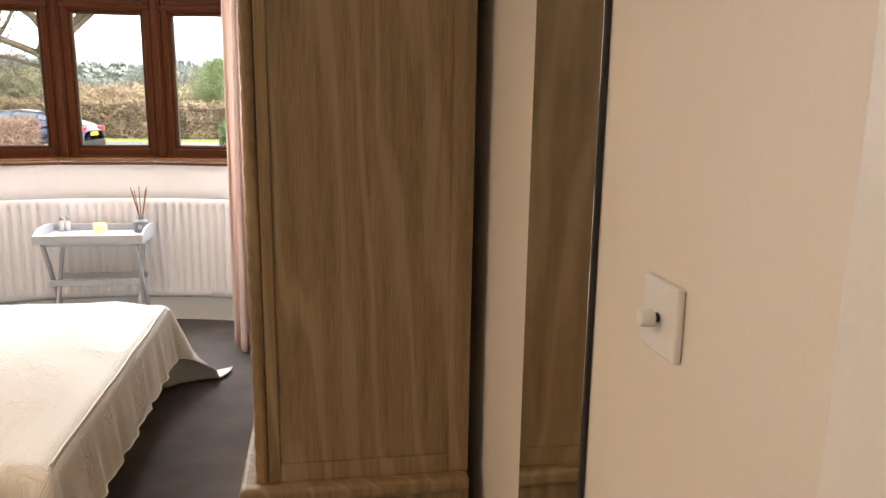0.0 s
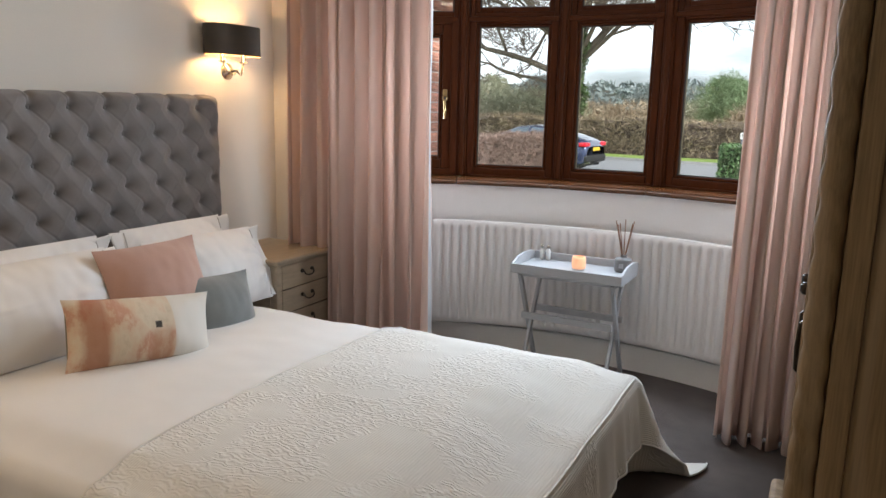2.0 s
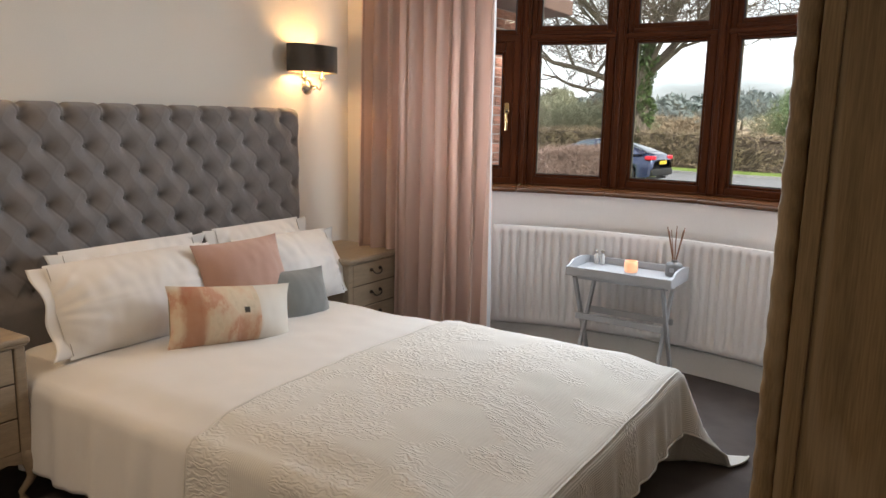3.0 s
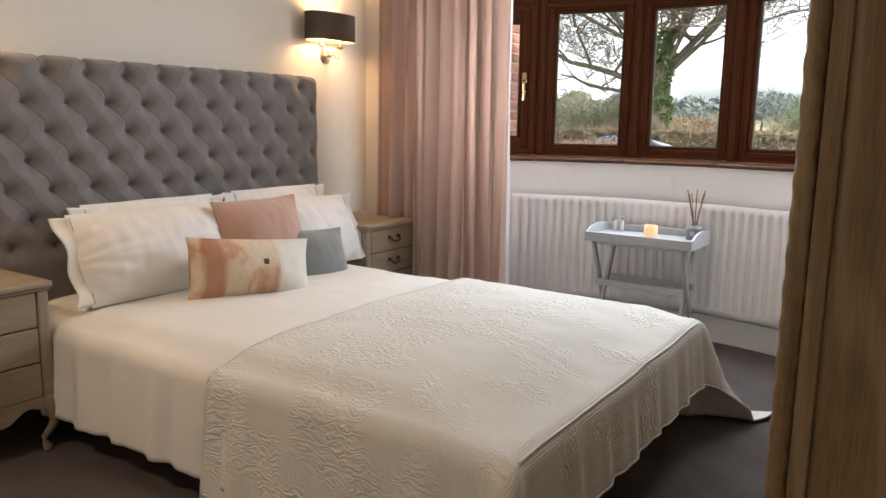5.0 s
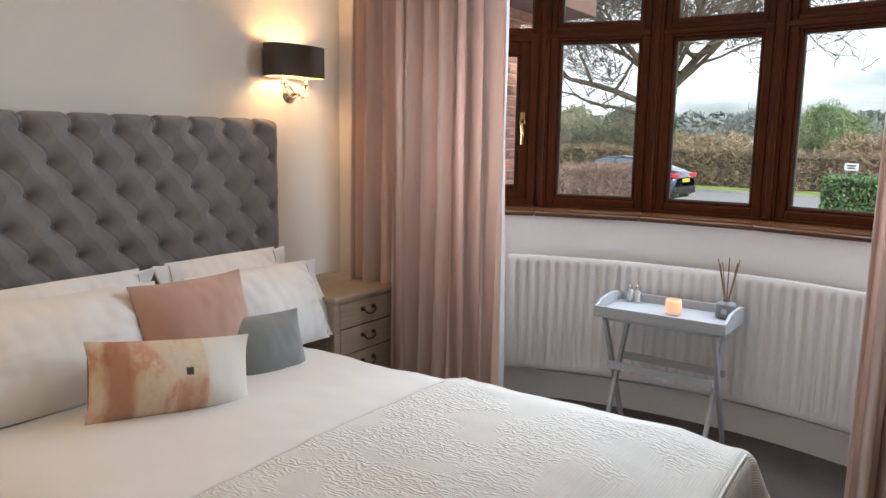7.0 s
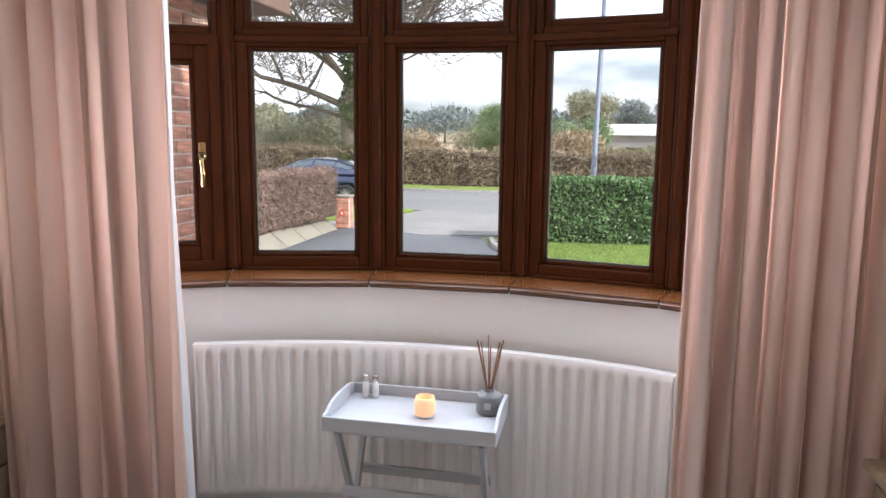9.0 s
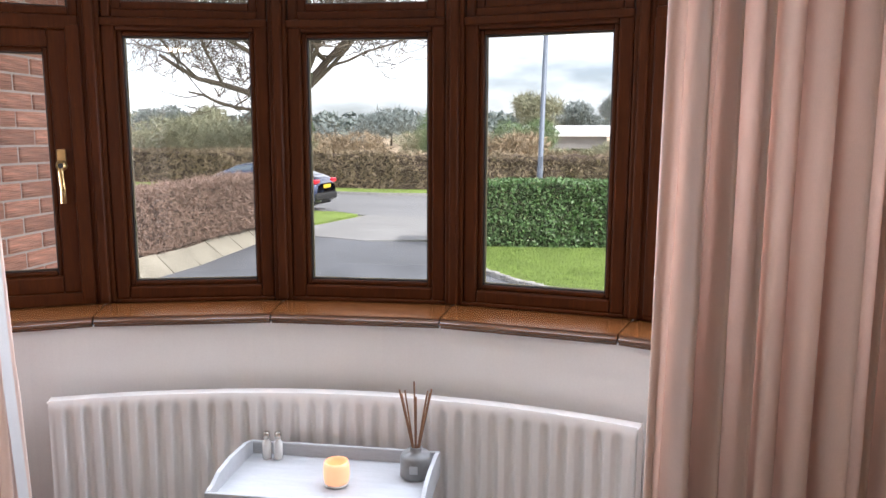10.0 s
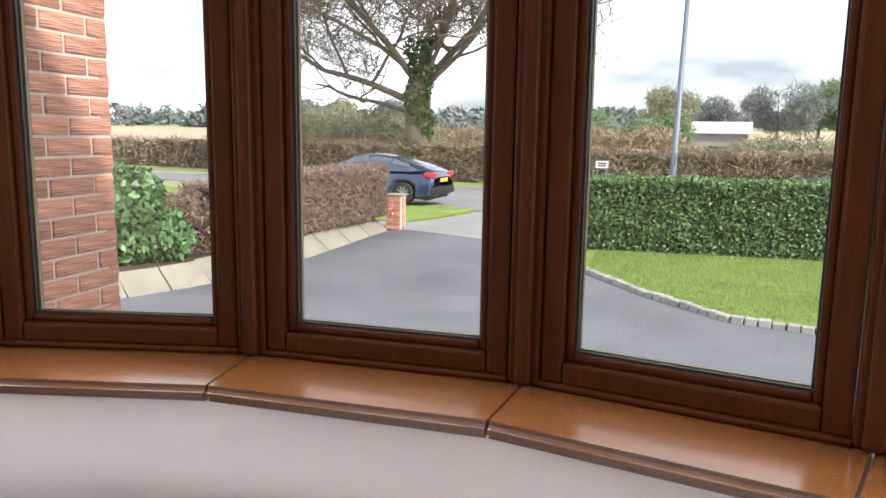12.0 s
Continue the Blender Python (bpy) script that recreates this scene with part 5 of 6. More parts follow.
def hedge(name, p0, p1, depth, h, leaf_n, size, material, core, label, seed, thin=False, base=0.0, rough=0.05):
    """A clipped hedge from p0 to p1 at its foot, with a core coloured as inner shade and a skin of leaves."""
    p0, p1 = Vector((*p0, 0)), Vector((*p1, 0))
    ax = (p1 - p0)
    L = ax.length
    ax.normalize()
    nx = Vector((ax.y, -ax.x, 0))
    hd = thing(name, pose(0, 0, 0), label, "hedge")

    def lump(s, z):
        return rough * (noise.noise(Vector((s * 1.3, z * 1.7, seed))) + 0.5 * noise.noise(Vector((s * 4, z * 4, seed))))

    def pt(s, q, z):
        return p0 + ax * s + nx * q + Vector((0, 0, G + base + z))

    def skin(u, v):
        s = u * L
        per = 2 * h + depth
        d = v * per
        if d < h:
            q, z = depth / 2 + lump(s, d), d
        elif d < h + depth:
            q, z = depth / 2 - (d - h), h + lump(s, d)
        else:
            q, z = -depth / 2 - lump(s, d), h - (d - h - depth)
        return pt(s, q * 0.93, z * 0.965)
    part("core", grid(max(8, int(L * 5)), 24, skin), core, hd, "solid core coloured dark for the shade inside the hedge", True)

    def where(r):
        s = r.uniform(0, L)
        c = r.uniform(0, 1)
        fr = h / (h + depth)
        if c < fr:
            z = r.uniform(0.02, h)
            return pt(s, depth / 2 + lump(s, z) + r.uniform(-0.05, 0.02), z), nx
        if c < 0.94:
            q = r.uniform(-depth / 2, depth / 2)
            return pt(s, q, h + lump(s, q) + r.uniform(-0.05, 0.02)), (0, 0, 1)
        z, q = r.uniform(0, h), r.uniform(-depth / 2, depth / 2)
        e = 0 if r.uniform() < 0.5 else L
        return pt(e + r.uniform(-0.04, 0.04), q, z), ax * (1 if e else -1)
    lv = cloud_of("leaves", leaf_n, where, size, material, "", "", seed, 1.5, thin, "")
    lv.parent = hd
    return hd


hedge("evergreen_hedge", (0.95, 16.25), (11.5, 16.75), 0.95, 1.36, 32000, 0.026, M_laurel, M_coreshade, "dense clipped evergreen hedge behind the front lawn", 11)
hedge("beech_hedge", (-4.72, 12.35), (-3.68, 17.1), 0.85, 1.08, 22000, 0.045, M_beech, M_bcoreshade, "clipped brown winter beech hedge above the concrete slabs", 12, True, 0.32, 0.09)
hedge("roadside_hedge", (-60, 42.5), (-19, 36.2), 1.0, 1.5, 9000, 0.14, M_hedge2, M_bcoreshade, "brown winter hedgerow along the far side of the road", 13, True, 0.0, 0.25)
hedge("roadside_hedge", (-19.2, 36.2), (-3.0, 32.3), 1.0, 1.55, 18000, 0.09, M_hedge2, M_bcoreshade, "brown winter hedgerow along the far side of the road", 14, True, 0.0, 0.25)
hedge("roadside_hedge", (-3.2, 32.3), (40, 32.0), 1.0, 1.5, 26000, 0.09, M_hedge2, M_bcoreshade, "brown winter hedgerow along the far side of the road", 15, True, 0.0, 0.25)
hedge("field_hedge", (-4.5, 58), (22, 62), 1.4, 1.25, 7000, 0.16, M_scrub, M_bcoreshade, "dark hedge across the field in front of the shed", 16, False, 0.0, 0.2)


# the retaining slabs on the drive's edge
def slabs():
    wl = thing("retaining_wall", pose(0, 0, 0), "row of leaning weathered concrete slabs edging the drive", "retaining wall")
    path = [Vector(p) for p in ((-6.6, 7.0), (-4.61, 10.44), (-4.07, 11.65), (-3.55, 13.73), (-3.22, 17.0))]
    pts = []
    for a, b in zip(path, path[1:]):
        L = (b - a).length
        n = max(1, round(L / 0.78))
        pts += [a + (b - a) * k / n for k in range(n)]
    pts.append(path[-1])
    rng = random.Random(2)
    for a, b in zip(pts, pts[1:]):
        d = (b - a)
        L = d.length - 0.016
        m = Matrix.Translation((a.x, a.y, G)) @ Matrix.Rotation(math.atan2(d.y, d.x), 4, "Z") @ Matrix.Rotation(radians(-52 + rng.uniform(-1.5, 1.5)), 4, "X")
        b2 = box(0.008, L, 0.0, 0.06, 0.0, 0.50 + rng.uniform(-0.015, 0.015), 0.008)
        bmesh.ops.transform(b2, matrix=m, verts=b2.verts)
        part("slab", b2, M_conc, wl)
    return wl


slabs()
structure("planting_bed", prism([(-4.98, 10.6), (-4.44, 11.75), (-3.92, 13.8), (-3.62, 17.1), (-5.4, 17.3), (-7.5, 12), (-8.5, 9)], G - 0.1, G + 0.3), M_soil, "dark soil of the raised bed behind the slabs", "flower bed")


def shrub(name, c, r, n, size, material, label, seed, thin=False):
    sh = thing(name, pose(0, 0, 0), label, "shrub")
    c = Vector(c)
    rng = random.Random(seed)
    lobes = [(c + Vector((rng.uniform(-0.5, 0.5) * r[0], rng.uniform(-0.5, 0.5) * r[1], rng.uniform(-0.35, 0.45) * r[2])), rng.uniform(0.4, 0.62)) for _ in range(9)]

    def where(q):
        o, k = lobes[q.randint(0, len(lobes))]
        d = Vector(q.normal(0, 1, 3)).normalized()
        f = q.uniform(0.45, 1.0) ** 0.5
        return o + Vector((d.x * r[0] * k * f, d.y * r[1] * k * f, d.z * r[2] * k * f)), d
    lv = cloud_of("foliage", n, where, size, material, "", "", seed, 1.6, thin, "")
    lv.parent = sh
    b = bmesh.new()
    for k in range(5):
        o = lobes[k][0]
        tube([(c.x + rng.uniform(-0.1, 0.1) * r[0], c.y, c.z - r[2]), tuple((c + o) / 2 - Vector((0, 0, 0.2 * r[2]))), tuple(o)], 0.02, 6, b, [0.03 * r[2], 0.02 * r[2], 0.008 * r[2]])
    part("stems", b, M_bark, sh, "bare woody stems", True)
    return sh


shrub("laurel_bush", (-5.35, 11.6, 0.12), (1.0, 0.95, 0.95), 9500, 0.05, M_laurel, "glossy green laurel bush behind the slabs", 21)
shrub("bare_shrub", (-5.0, 12.35, -0.05), (0.6, 0.5, 0.65), 2600, 0.05, M_beech, "twiggy bare winter shrub beside the laurel", 22, True)
shrub("conifer", (2.1, 46, 1.0), (2.1, 2, 2.0), 9000, 0.12, M_conifer, "bushy green conifer beyond the hedgerow", 23, True)
shrub("conifer", (-3.2, 50, 1.4), (2.2, 2, 2.4), 8000, 0.12, M_conifer, "bushy green conifer beyond the hedgerow", 24, True)
shrub("bare_thicket", (-13, 42, 0.9), (4.2, 2.5, 1.9), 9000, 0.16, M_scrub, "grey-green bare thicket under the oak", 25, True)
shrub("bare_thicket", (0.5, 44, 0.4), (3.0, 2, 1.5), 5000, 0.16, M_hedge2, "brown bare thicket behind the hedgerow", 26, True)
shrub("bare_thicket", (-20, 46, 0.9), (4.2, 2.5, 1.9), 6000, 0.18, M_scrub, "grey-green bare thicket near the field", 27, True)

for k, (tx, ty, tw, th, tm) in enumerate(((-30, 58, 6, 1.5, M_scrub), (-38, 75, 8, 1.8, M_scrub), (-16, 70, 6, 1.7, M_hedge2), (-6, 80, 7, 1.9, M_scrub), (10, 52, 3.2, 1.4, M_scrub), (17, 56, 4, 1.6, M_hedge2), (-24, 90, 9, 2.2, M_hazewood), (2, 95, 8, 2.2, M_hazewood))):
    shrub("bare_thicket", (tx, ty, G + th * 0.7), (tw, 2.5, th), 6500, 0.15 + 0.001 * ty, tm, "bare winter thicket in the field", 60 + k, True)

# woods along the skyline
wood_rng = random.Random(5)
clumps = []
for k in range(190):
    x = wood_rng.uniform(-190, 190)
    y = wood_rng.uniform(190, 260) + 20 * math.sin(x * 0.02)
    hgt = wood_rng.uniform(3.5, 8.5) * (0.75 + 0.5 * noise.noise(Vector((x * 0.02, 0, 7)))) 
    clumps.append((x, y, terrain((x + 420) / 840, ((y - 3.45) / 620) ** (1 / 2.2)).z, hgt))


def in_woods(q):
    x, y, z, hh = clumps[q.randint(0, len(clumps))]
    d = Vector(q.normal(0, 1, 3)).normalized()
    f = q.uniform(0.3, 1.0) ** 0.4
    return Vector((x + d.x * hh * 0.85 * f, y + d.y * 2 * f, z + hh * 0.5 + d.z * hh * 0.55 * f)), d


cloud_of("far_woods", 30000, in_woods, 0.62, M_hazewood, "distant woodland along the skyline, coloured grey-green with haze", "woodland", 31)


# field trees
def round_tree(name, x, y, h, w, material, label, seed, n=5200, size=0.34):
    tz = terrain((x + 420) / 840, ((y - 3.45) / 620) ** (1 / 2.2)).z
    tr = thing(name, pose(x, y, tz), label, "tree")
    part("trunk", tube([(0, 0, -0.3), (0.1, 0, h * 0.3), (0, 0.1, h * 0.7)], 0.2, 8, None, [0.02 * h + 0.1, 0.015 * h + 0.06, 0.03]), M_bark, tr, "", True)
    rng = random.Random(seed)
    lobes = [(Vector((rng.uniform(-0.5, 0.5) * w, rng.uniform(-0.5, 0.5) * w, h * rng.uniform(0.4, 0.85))), rng.uniform(0.25, 0.42)) for _ in range(11)]

    def where(q):
        o, k = lobes[q.randint(0, len(lobes))]
        d = Vector(q.normal(0, 1, 3)).normalized()
        f = q.uniform(0.35, 1.0) ** 0.5
        return o + Vector((d.x * w * k * f, d.y * w * k * f, d.z * h * 0.5 * k * f)), d
    c = cloud_of("crown", n, where, size, material, "", "", seed, 1.6, True, "")
    c.parent = tr
    return tr


for k, (x, y, h, w, mt) in enumerate(((16, 105, 8.5, 6, M_hazewood), (22, 112, 10, 6, M_conifer), (27, 108, 8, 6, M_hazewood), (9, 118, 7.5, 7, M_hazewood), (4, 110, 8, 6, M_scrub), (32, 118, 9, 7, M_hazewood),
                                      (-48, 100, 6.5, 5, M_hazewood), (-40, 96, 6, 4, M_scrub), (-34, 104, 6.5, 5, M_hazewood), (-20, 120, 6, 8, M_hazewood), (-57, 110, 6, 7, M_scrub), (-12, 130, 6, 7, M_conifer))):
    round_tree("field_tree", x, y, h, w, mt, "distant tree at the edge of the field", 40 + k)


# the oak by the road
def oak():
    tr = thing("oak_tree", pose(-8.1, 33.6, G), "large leafless oak with ivy on its trunk beside the road", "tree")
    rng = random.Random(18)
    trunk, limbs, twigs = bmesh.new(), bmesh.new(), []
    fine_v, fine_f = [], []

    def grow(p, d, r, length, depth, bm):
        n = 6
        pts, rs = [p], [r]
        for k in range(n):
            d = (d + Vector((rng.uniform(-1, 1), rng.uniform(-1, 1), rng.uniform(-0.55, 0.75))) * (0.36 if depth < 3 else 0.42)).normalized()
            p = p + d * length / n
            pts.append(p)
            rs.append(r * (1 - 0.55 * (k + 1) / n))
        if depth < 4:
            tube(pts, r, 8 if depth < 2 else 5, bm, rs)
        else:
            side = d.cross(Vector((0.3, 0.8, 0.2))).normalized() * max(r, 0.016)
            for a, b in zip(pts, pts[1:]):
                i = len(fine_v)
                fine_v.extend([tuple(a - side), tuple(a + side), tuple(b + side * 0.7), tuple(b - side * 0.7)])
                fine_f.append((i, i + 1, i + 2, i + 3))
        if depth >= 6:
            return
        kids = (4, 4, 4, 4, 4, 4)[depth]
        for k in range(kids):
            f = 0.35 + 0.65 * (k + 0.6) / kids
            i = min(n, max(1, int(f * n)))
            nd = (d * 0.55 + Vector((rng.uniform(-1, 1), rng.uniform(-1, 1), rng.uniform(-0.3, 0.75)))).normalized()
            grow(pts[i], nd, rs[i] * rng.uniform(0.5, 0.72), length * rng.uniform(0.55, 0.8), depth + 1, bm)

    tube([(0, 0, -0.2), (0.02, 0, 0.5), (0.0, 0, 2.0), (-0.1, 0, 3.4), (0.1, 0, 4.6)], 0.6, 14, trunk, [0.85, 0.62, 0.52, 0.5, 0.4])
    part("trunk", trunk, M_bark, tr, "thick furrowed oak trunk", True)
    for a, el, z, r, L in ((-2.9, 0.55, 3.3, 0.27, 4.6), (-0.15, 0.5, 3.7, 0.27, 4.8), (-2.3, 1.05, 4.2, 0.28, 4.8), (-0.8, 1.25, 4.4, 0.3, 5.0), (0.5, 0.75, 4.3, 0.22, 4.4), (2.4, 0.8, 4.0, 0.2, 4.0), (1.4, 0.9, 4.2, 0.2, 3.6), (-0.1, 0.28, 3.9, 0.19, 4.6), (-0.5, 0.62, 4.3, 0.2, 4.6), (-2.7, 0.8, 4.3, 0.2, 4.4), (3.0, 0.28, 2.9, 0.16, 4.0)):
        d = Vector((math.cos(a) * math.cos(el), math.sin(a) * math.cos(el), math.sin(el)))
        grow(Vector((0, 0, z)), d, r * 0.62, L * 1.5, 1, limbs)
    part("limbs", limbs, M_bark, tr, "bare spreading limbs", True)
    me = bpy.data.meshes.new("twigs")
    me.from_pydata(fine_v, [], fine_f)
    me.materials.append(M_twig)
    tw = new("twigs", me)
    tw.parent = tr

    def ivy(q):
        a, z = q.uniform(0, 6.28), q.uniform(0.5, 6.2)
        rr = 0.44 + 0.14 * math.sin(z * 3 + a) + q.uniform(-0.05, 0.18)
        return Vector((0.1 + rr * math.cos(a), rr * math.sin(a), z)), (math.cos(a), math.sin(a), 0)
    iv = cloud_of("ivy", 3800, ivy, 0.07, M_ivy, "", "", 9, 1.2, False, "")
    iv.parent = tr
    return tr


oak()


def street_lamp():
    p = thing("street_lamp", pose(2.756, 28.6, G, 0.6, 1.2, 0), "tall grey steel lamp post beside the road", "lamp post")
    part("pole", tube([(0, 0, -0.1), (0, 0, 1.2), (0, 0, 1.22), (0, 0, 8.4)], 0.08, 14, None, [0.11, 0.11, 0.098, 0.075]), M_steel, p, "", True)
    part("control_box", box(-0.07, 0.07, -0.16, -0.08, 1.15, 1.55, 0.01), M_steel, p, "grey control box")
    part("arm", tube([(0, 0, 8.3), (0, -0.3, 8.7), (0, -1.2, 8.85)], 0.04, 8), M_steel, p, "", True)
    part("lantern", box(-0.12, 0.12, -1.75, -1.15, 8.78, 8.92, 0.03, 3), M_steel, p, "grey lantern head")


street_lamp()


def road_sign():
    s = thing("road_sign", pose(0.95, 21.2, G + 0.0), "small white road name sign on two posts", "sign")
    part("plate", box(-0.16, 0.16, -0.015, 0.0, 1.3, 1.48, 0.004), M_white, s)
    for x in (-0.11, 0.11):
        part("post", box(x - 0.02, x + 0.02, 0.001, 0.04, -0.1, 1.46, 0.004), M_steel, s)
    for z, w in ((1.42, 0.11), (1.36, 0.09)):
        part("lettering", box(-w, w, -0.018, -0.0155, z - 0.018, z + 0.018), M_black, s, "dark bar of writing")


road_sign()


def shed():
    s = thing("shed", pose(5.7, 72, 0.3 + terrain(0.5, ((72 - 3.45) / 620) ** (1 / 2.2)).z, 0, 0, -6), "low white farm shed with a pale metal roof", "shed")
    L, D, H, R = 3.7, 4, 2.15, 3.0
    b = prism([(-D, 0), (D, 0), (D, H), (0, R), (-D, H)], -L, L)
    bmesh.ops.transform(b, matrix=Matrix(((0, 0, 1, 0), (1, 0, 0, 0), (0, 1, 0, 0), (0, 0, 0, 1))), verts=b.verts)
    # wall shade is painted: greyer material than the white roof
    part("wall", b, M_pave, s, "walls coloured grey for the shade below the roof")
    for sd in (-1, 1):
        o = [(sd * (D + 0.3), H - 0.06), (0, R + 0.03), (0, R + 0.12), (sd * (D + 0.3), H + 0.04)]
        b = prism(o, -L - 0.3, L + 0.3)
        bmesh.ops.transform(b, matrix=Matrix(((0, 0, 1, 0), (1, 0, 0, 0), (0, 1, 0, 0), (0, 0, 0, 1))), verts=b.verts)
        part("roof", b, M_white, s, "pale metal roof slope")
    part("door", box(-L - 0.06, -L - 0.02, -1, 1, 0, 1.3), M_steel, s)


shed()


# brick pillar with its warning triangle
def pillar():
    p = thing("gate_pillar", pose(-3.2, 17.42, G), "short brick gate pillar with a red and white triangle", "pillar")
    rng = random.Random(3)
    part("mortar", box(-0.165, 0.165, -0.165, 0.165, 0, 0.72), M_mortar, p, "pale mortar")
    me = None
    for k in range(9):
        for j in range(6):
            a = [(-0.085, -0.17), (0.085, -0.17), (0.17, 0), (0.085, 0.17), (-0.085, 0.17), (-0.17, 0)][j]
            if me is None:
                ob = part("brick", box(-0.078, 0.078, -0.02, 0.02, 0.004, 0.069, 0.004, 1), M_brick, p)
                me = ob.data
            else:
                ob = new("brick", me)
                ob.parent = p
            ob.matrix_basis = pose(a[0], a[1], k * 0.079, 0, 0, 90 if j in (2, 5) else 0)
    part("cap", box(-0.2, 0.2, -0.2, 0.2, 0.722, 0.775, 0.012), M_conc, p, "stone cap")
    b = prism([(-0.09, 0.30), (0.09, 0.30), (0.0, 0.47)], 0.193, 0.197)
    bmesh.ops.transform(b, matrix=Matrix(((1, 0, 0, 0), (0, 0, -1, 0), (0, 1, 0, 0), (0, 0, 0, 1))), verts=b.verts)
    part("triangle", b, M_red, p, "red triangle")
    b = prism([(-0.045, 0.325), (0.045, 0.325), (0.0, 0.41)], 0.198, 0.2)
    bmesh.ops.transform(b, matrix=Matrix(((1, 0, 0, 0), (0, 0, -1, 0), (0, 1, 0, 0), (0, 0, 0, 1))), verts=b.verts)
    part("triangle_inside", b, M_white, p, "white centre")


M_red = mat("signal_red", (0.75, 0.09, 0.03), 0.5, vary=0.05, bump=0)
pillar()


# ---------------------------------------------------------------- the parked car
def car():
    c = thing("car", Matrix.Translation((-5.92, 22.97, G + 0.06)) @ Matrix.Rotation(radians(173), 4, "Z"), "dark blue saloon car parked on the grass verge", "car")
    M_paint = mat("dark_blue_car_paint", (0.035, 0.05, 0.115), 0.25, metal=0.4, vary=0.05, bump=0, coat=1.0)
    M_cglass = mat("dark_car_glass", (0.10, 0.13, 0.16), 0.05, metal=0.3, vary=0.05, bump=0)
    M_lens = mat("red_tail_light", (0.75, 0.02, 0.04), 0.2, vary=0.05, bump=0)
    M_plate = mat("yellow_number_plate", (0.75, 0.52, 0.04), 0.4, vary=0.03, bump=0)
    M_rim = mat("alloy_rim", (0.5, 0.5, 0.52), 0.3, metal=0.9, vary=0.05, bump=0)
    # side outline: (x, sill height, shoulder height, half width), nose at +2.3
    prof = [(-2.28, 0.38, 0.80, 0.72), (-2.2, 0.28, 0.98, 0.80), (-1.9, 0.24, 1.05, 0.87), (-1.3, 0.22, 1.03, 0.90), (-0.4, 0.2, 0.98, 0.905), (0.5, 0.2, 0.95, 0.90), (1.2, 0.21, 0.92, 0.89), (1.8, 0.22, 0.82, 0.87), (2.15, 0.25, 0.70, 0.80), (2.32, 0.34, 0.56, 0.66)]

    def lerp(tab, x, k):
        for a, b in zip(tab, tab[1:]):
            if x <= b[0]:
                f = (x - a[0]) / (b[0] - a[0])
                f = max(0, min(1, f))
                return a[k] + (b[k] - a[k]) * f
        return tab[-1][k]

    def shell(u, v):
        x = -2.28 + 4.6 * u
        zs, zt, w = lerp(prof, x, 1), lerp(prof, x, 2), lerp(prof, x, 3)
        a = math.pi * v
        y = math.copysign(abs(math.cos(a)) ** 0.42, math.cos(a)) * w
        z = zs + (zt - zs) * math.sin(a) ** 0.5
        for wx in (-1.4, 1.42):
            d = math.hypot(x - wx, z - 0.32)
            if d < 0.37 and abs(y) > 0.5:
                y *= 0.80
        return Vector((x, y, z))
    b = grid(64, 26, shell)
    part("body", b, M_paint, c, "", True)
    part("underside", box(-2.1, 2.1, -0.75, 0.75, 0.17, 0.30), M_black, c)
    roof = [(-2.0, 1.02, 1.03, 0.62), (-1.55, 1.0, 1.17, 0.64), (-0.9, 0.98, 1.36, 0.60), (-0.2, 0.96, 1.42, 0.58), (0.4, 0.95, 1.36, 0.58), (0.95, 0.93, 1.12, 0.64), (1.25, 0.9, 0.93, 0.68)]

    def cabin(k, over):
        def fn(u, v):
            x = -2.0 + 3.25 * u
            zs, zt, w = lerp(roof, x, 1) - 0.04, lerp(roof, x, 2), lerp(roof, x, 3)
            a = math.pi * v
            t = math.sin(a) ** 0.55
            y = math.copysign(abs(math.cos(a)) ** 0.5, math.cos(a)) * (w + 0.2 * (1 - t)) * k
            return Vector((x, y, zs + (zt - zs) * t * k + over))
        return fn
    part("roof", grid(44, 20, cabin(1.0, 0.0)), M_paint, c, "", True)
    # side glass, rear screen and windscreen lie just proud of the shell

    def pane(name, xs, v0, v1, n=6):
        f = cabin(1.012, 0.004)
        part(name, grid(n, 5, lambda u, v: f((xs[0] + (xs[1] - xs[0]) * u + 2.0) / 3.25, v0 + (v1 - v0) * v)), M_cglass, c, "dark tinted glass", True)
    for v0, v1 in ((0.10, 0.27), (0.73, 0.90)):
        pane("side_window", (-1.5, -0.95), v0, v1)
        pane("side_window", (-0.9, -0.22), v0, v1)
        pane("side_window", (-0.15, 0.55), v0, v1)
    pane("rear_screen", (-1.95, -1.05), 0.31, 0.69, 8)
    pane("windscreen", (0.5, 1.15), 0.31, 0.69, 8)
    for sy in (-1, 1):
        part("tail_light", box(*sorted((-2.27, -2.03)), *sorted((sy * 0.45, sy * 0.83)), 0.80, 0.93, 0.03, 3), M_lens, c, "red tail light", True)
        part("headlight", box(1.95, 2.2, *sorted((sy * 0.45, sy * 0.78)), 0.60, 0.70, 0.03, 3), M_vial, c, "clear headlight", True)
        part("mirror", box(0.5, 0.66, *sorted((sy * 0.9, sy * 1.05)), 0.95, 1.07, 0.03, 3), M_paint, c, "door mirror", True)
        part("exhaust", tube([(-2.3, sy * 0.5, 0.3), (-2.1, sy * 0.5, 0.3)], 0.035, 10), M_rim, c)
    part("number_plate", box(-2.305, -2.285, -0.26, 0.26, 0.66, 0.77, 0.004), M_plate, c, "yellow number plate")
    part("bumper", box(-2.31, -2.1, -0.78, 0.78, 0.3, 0.52, 0.05, 3), M_black, c, "", True)
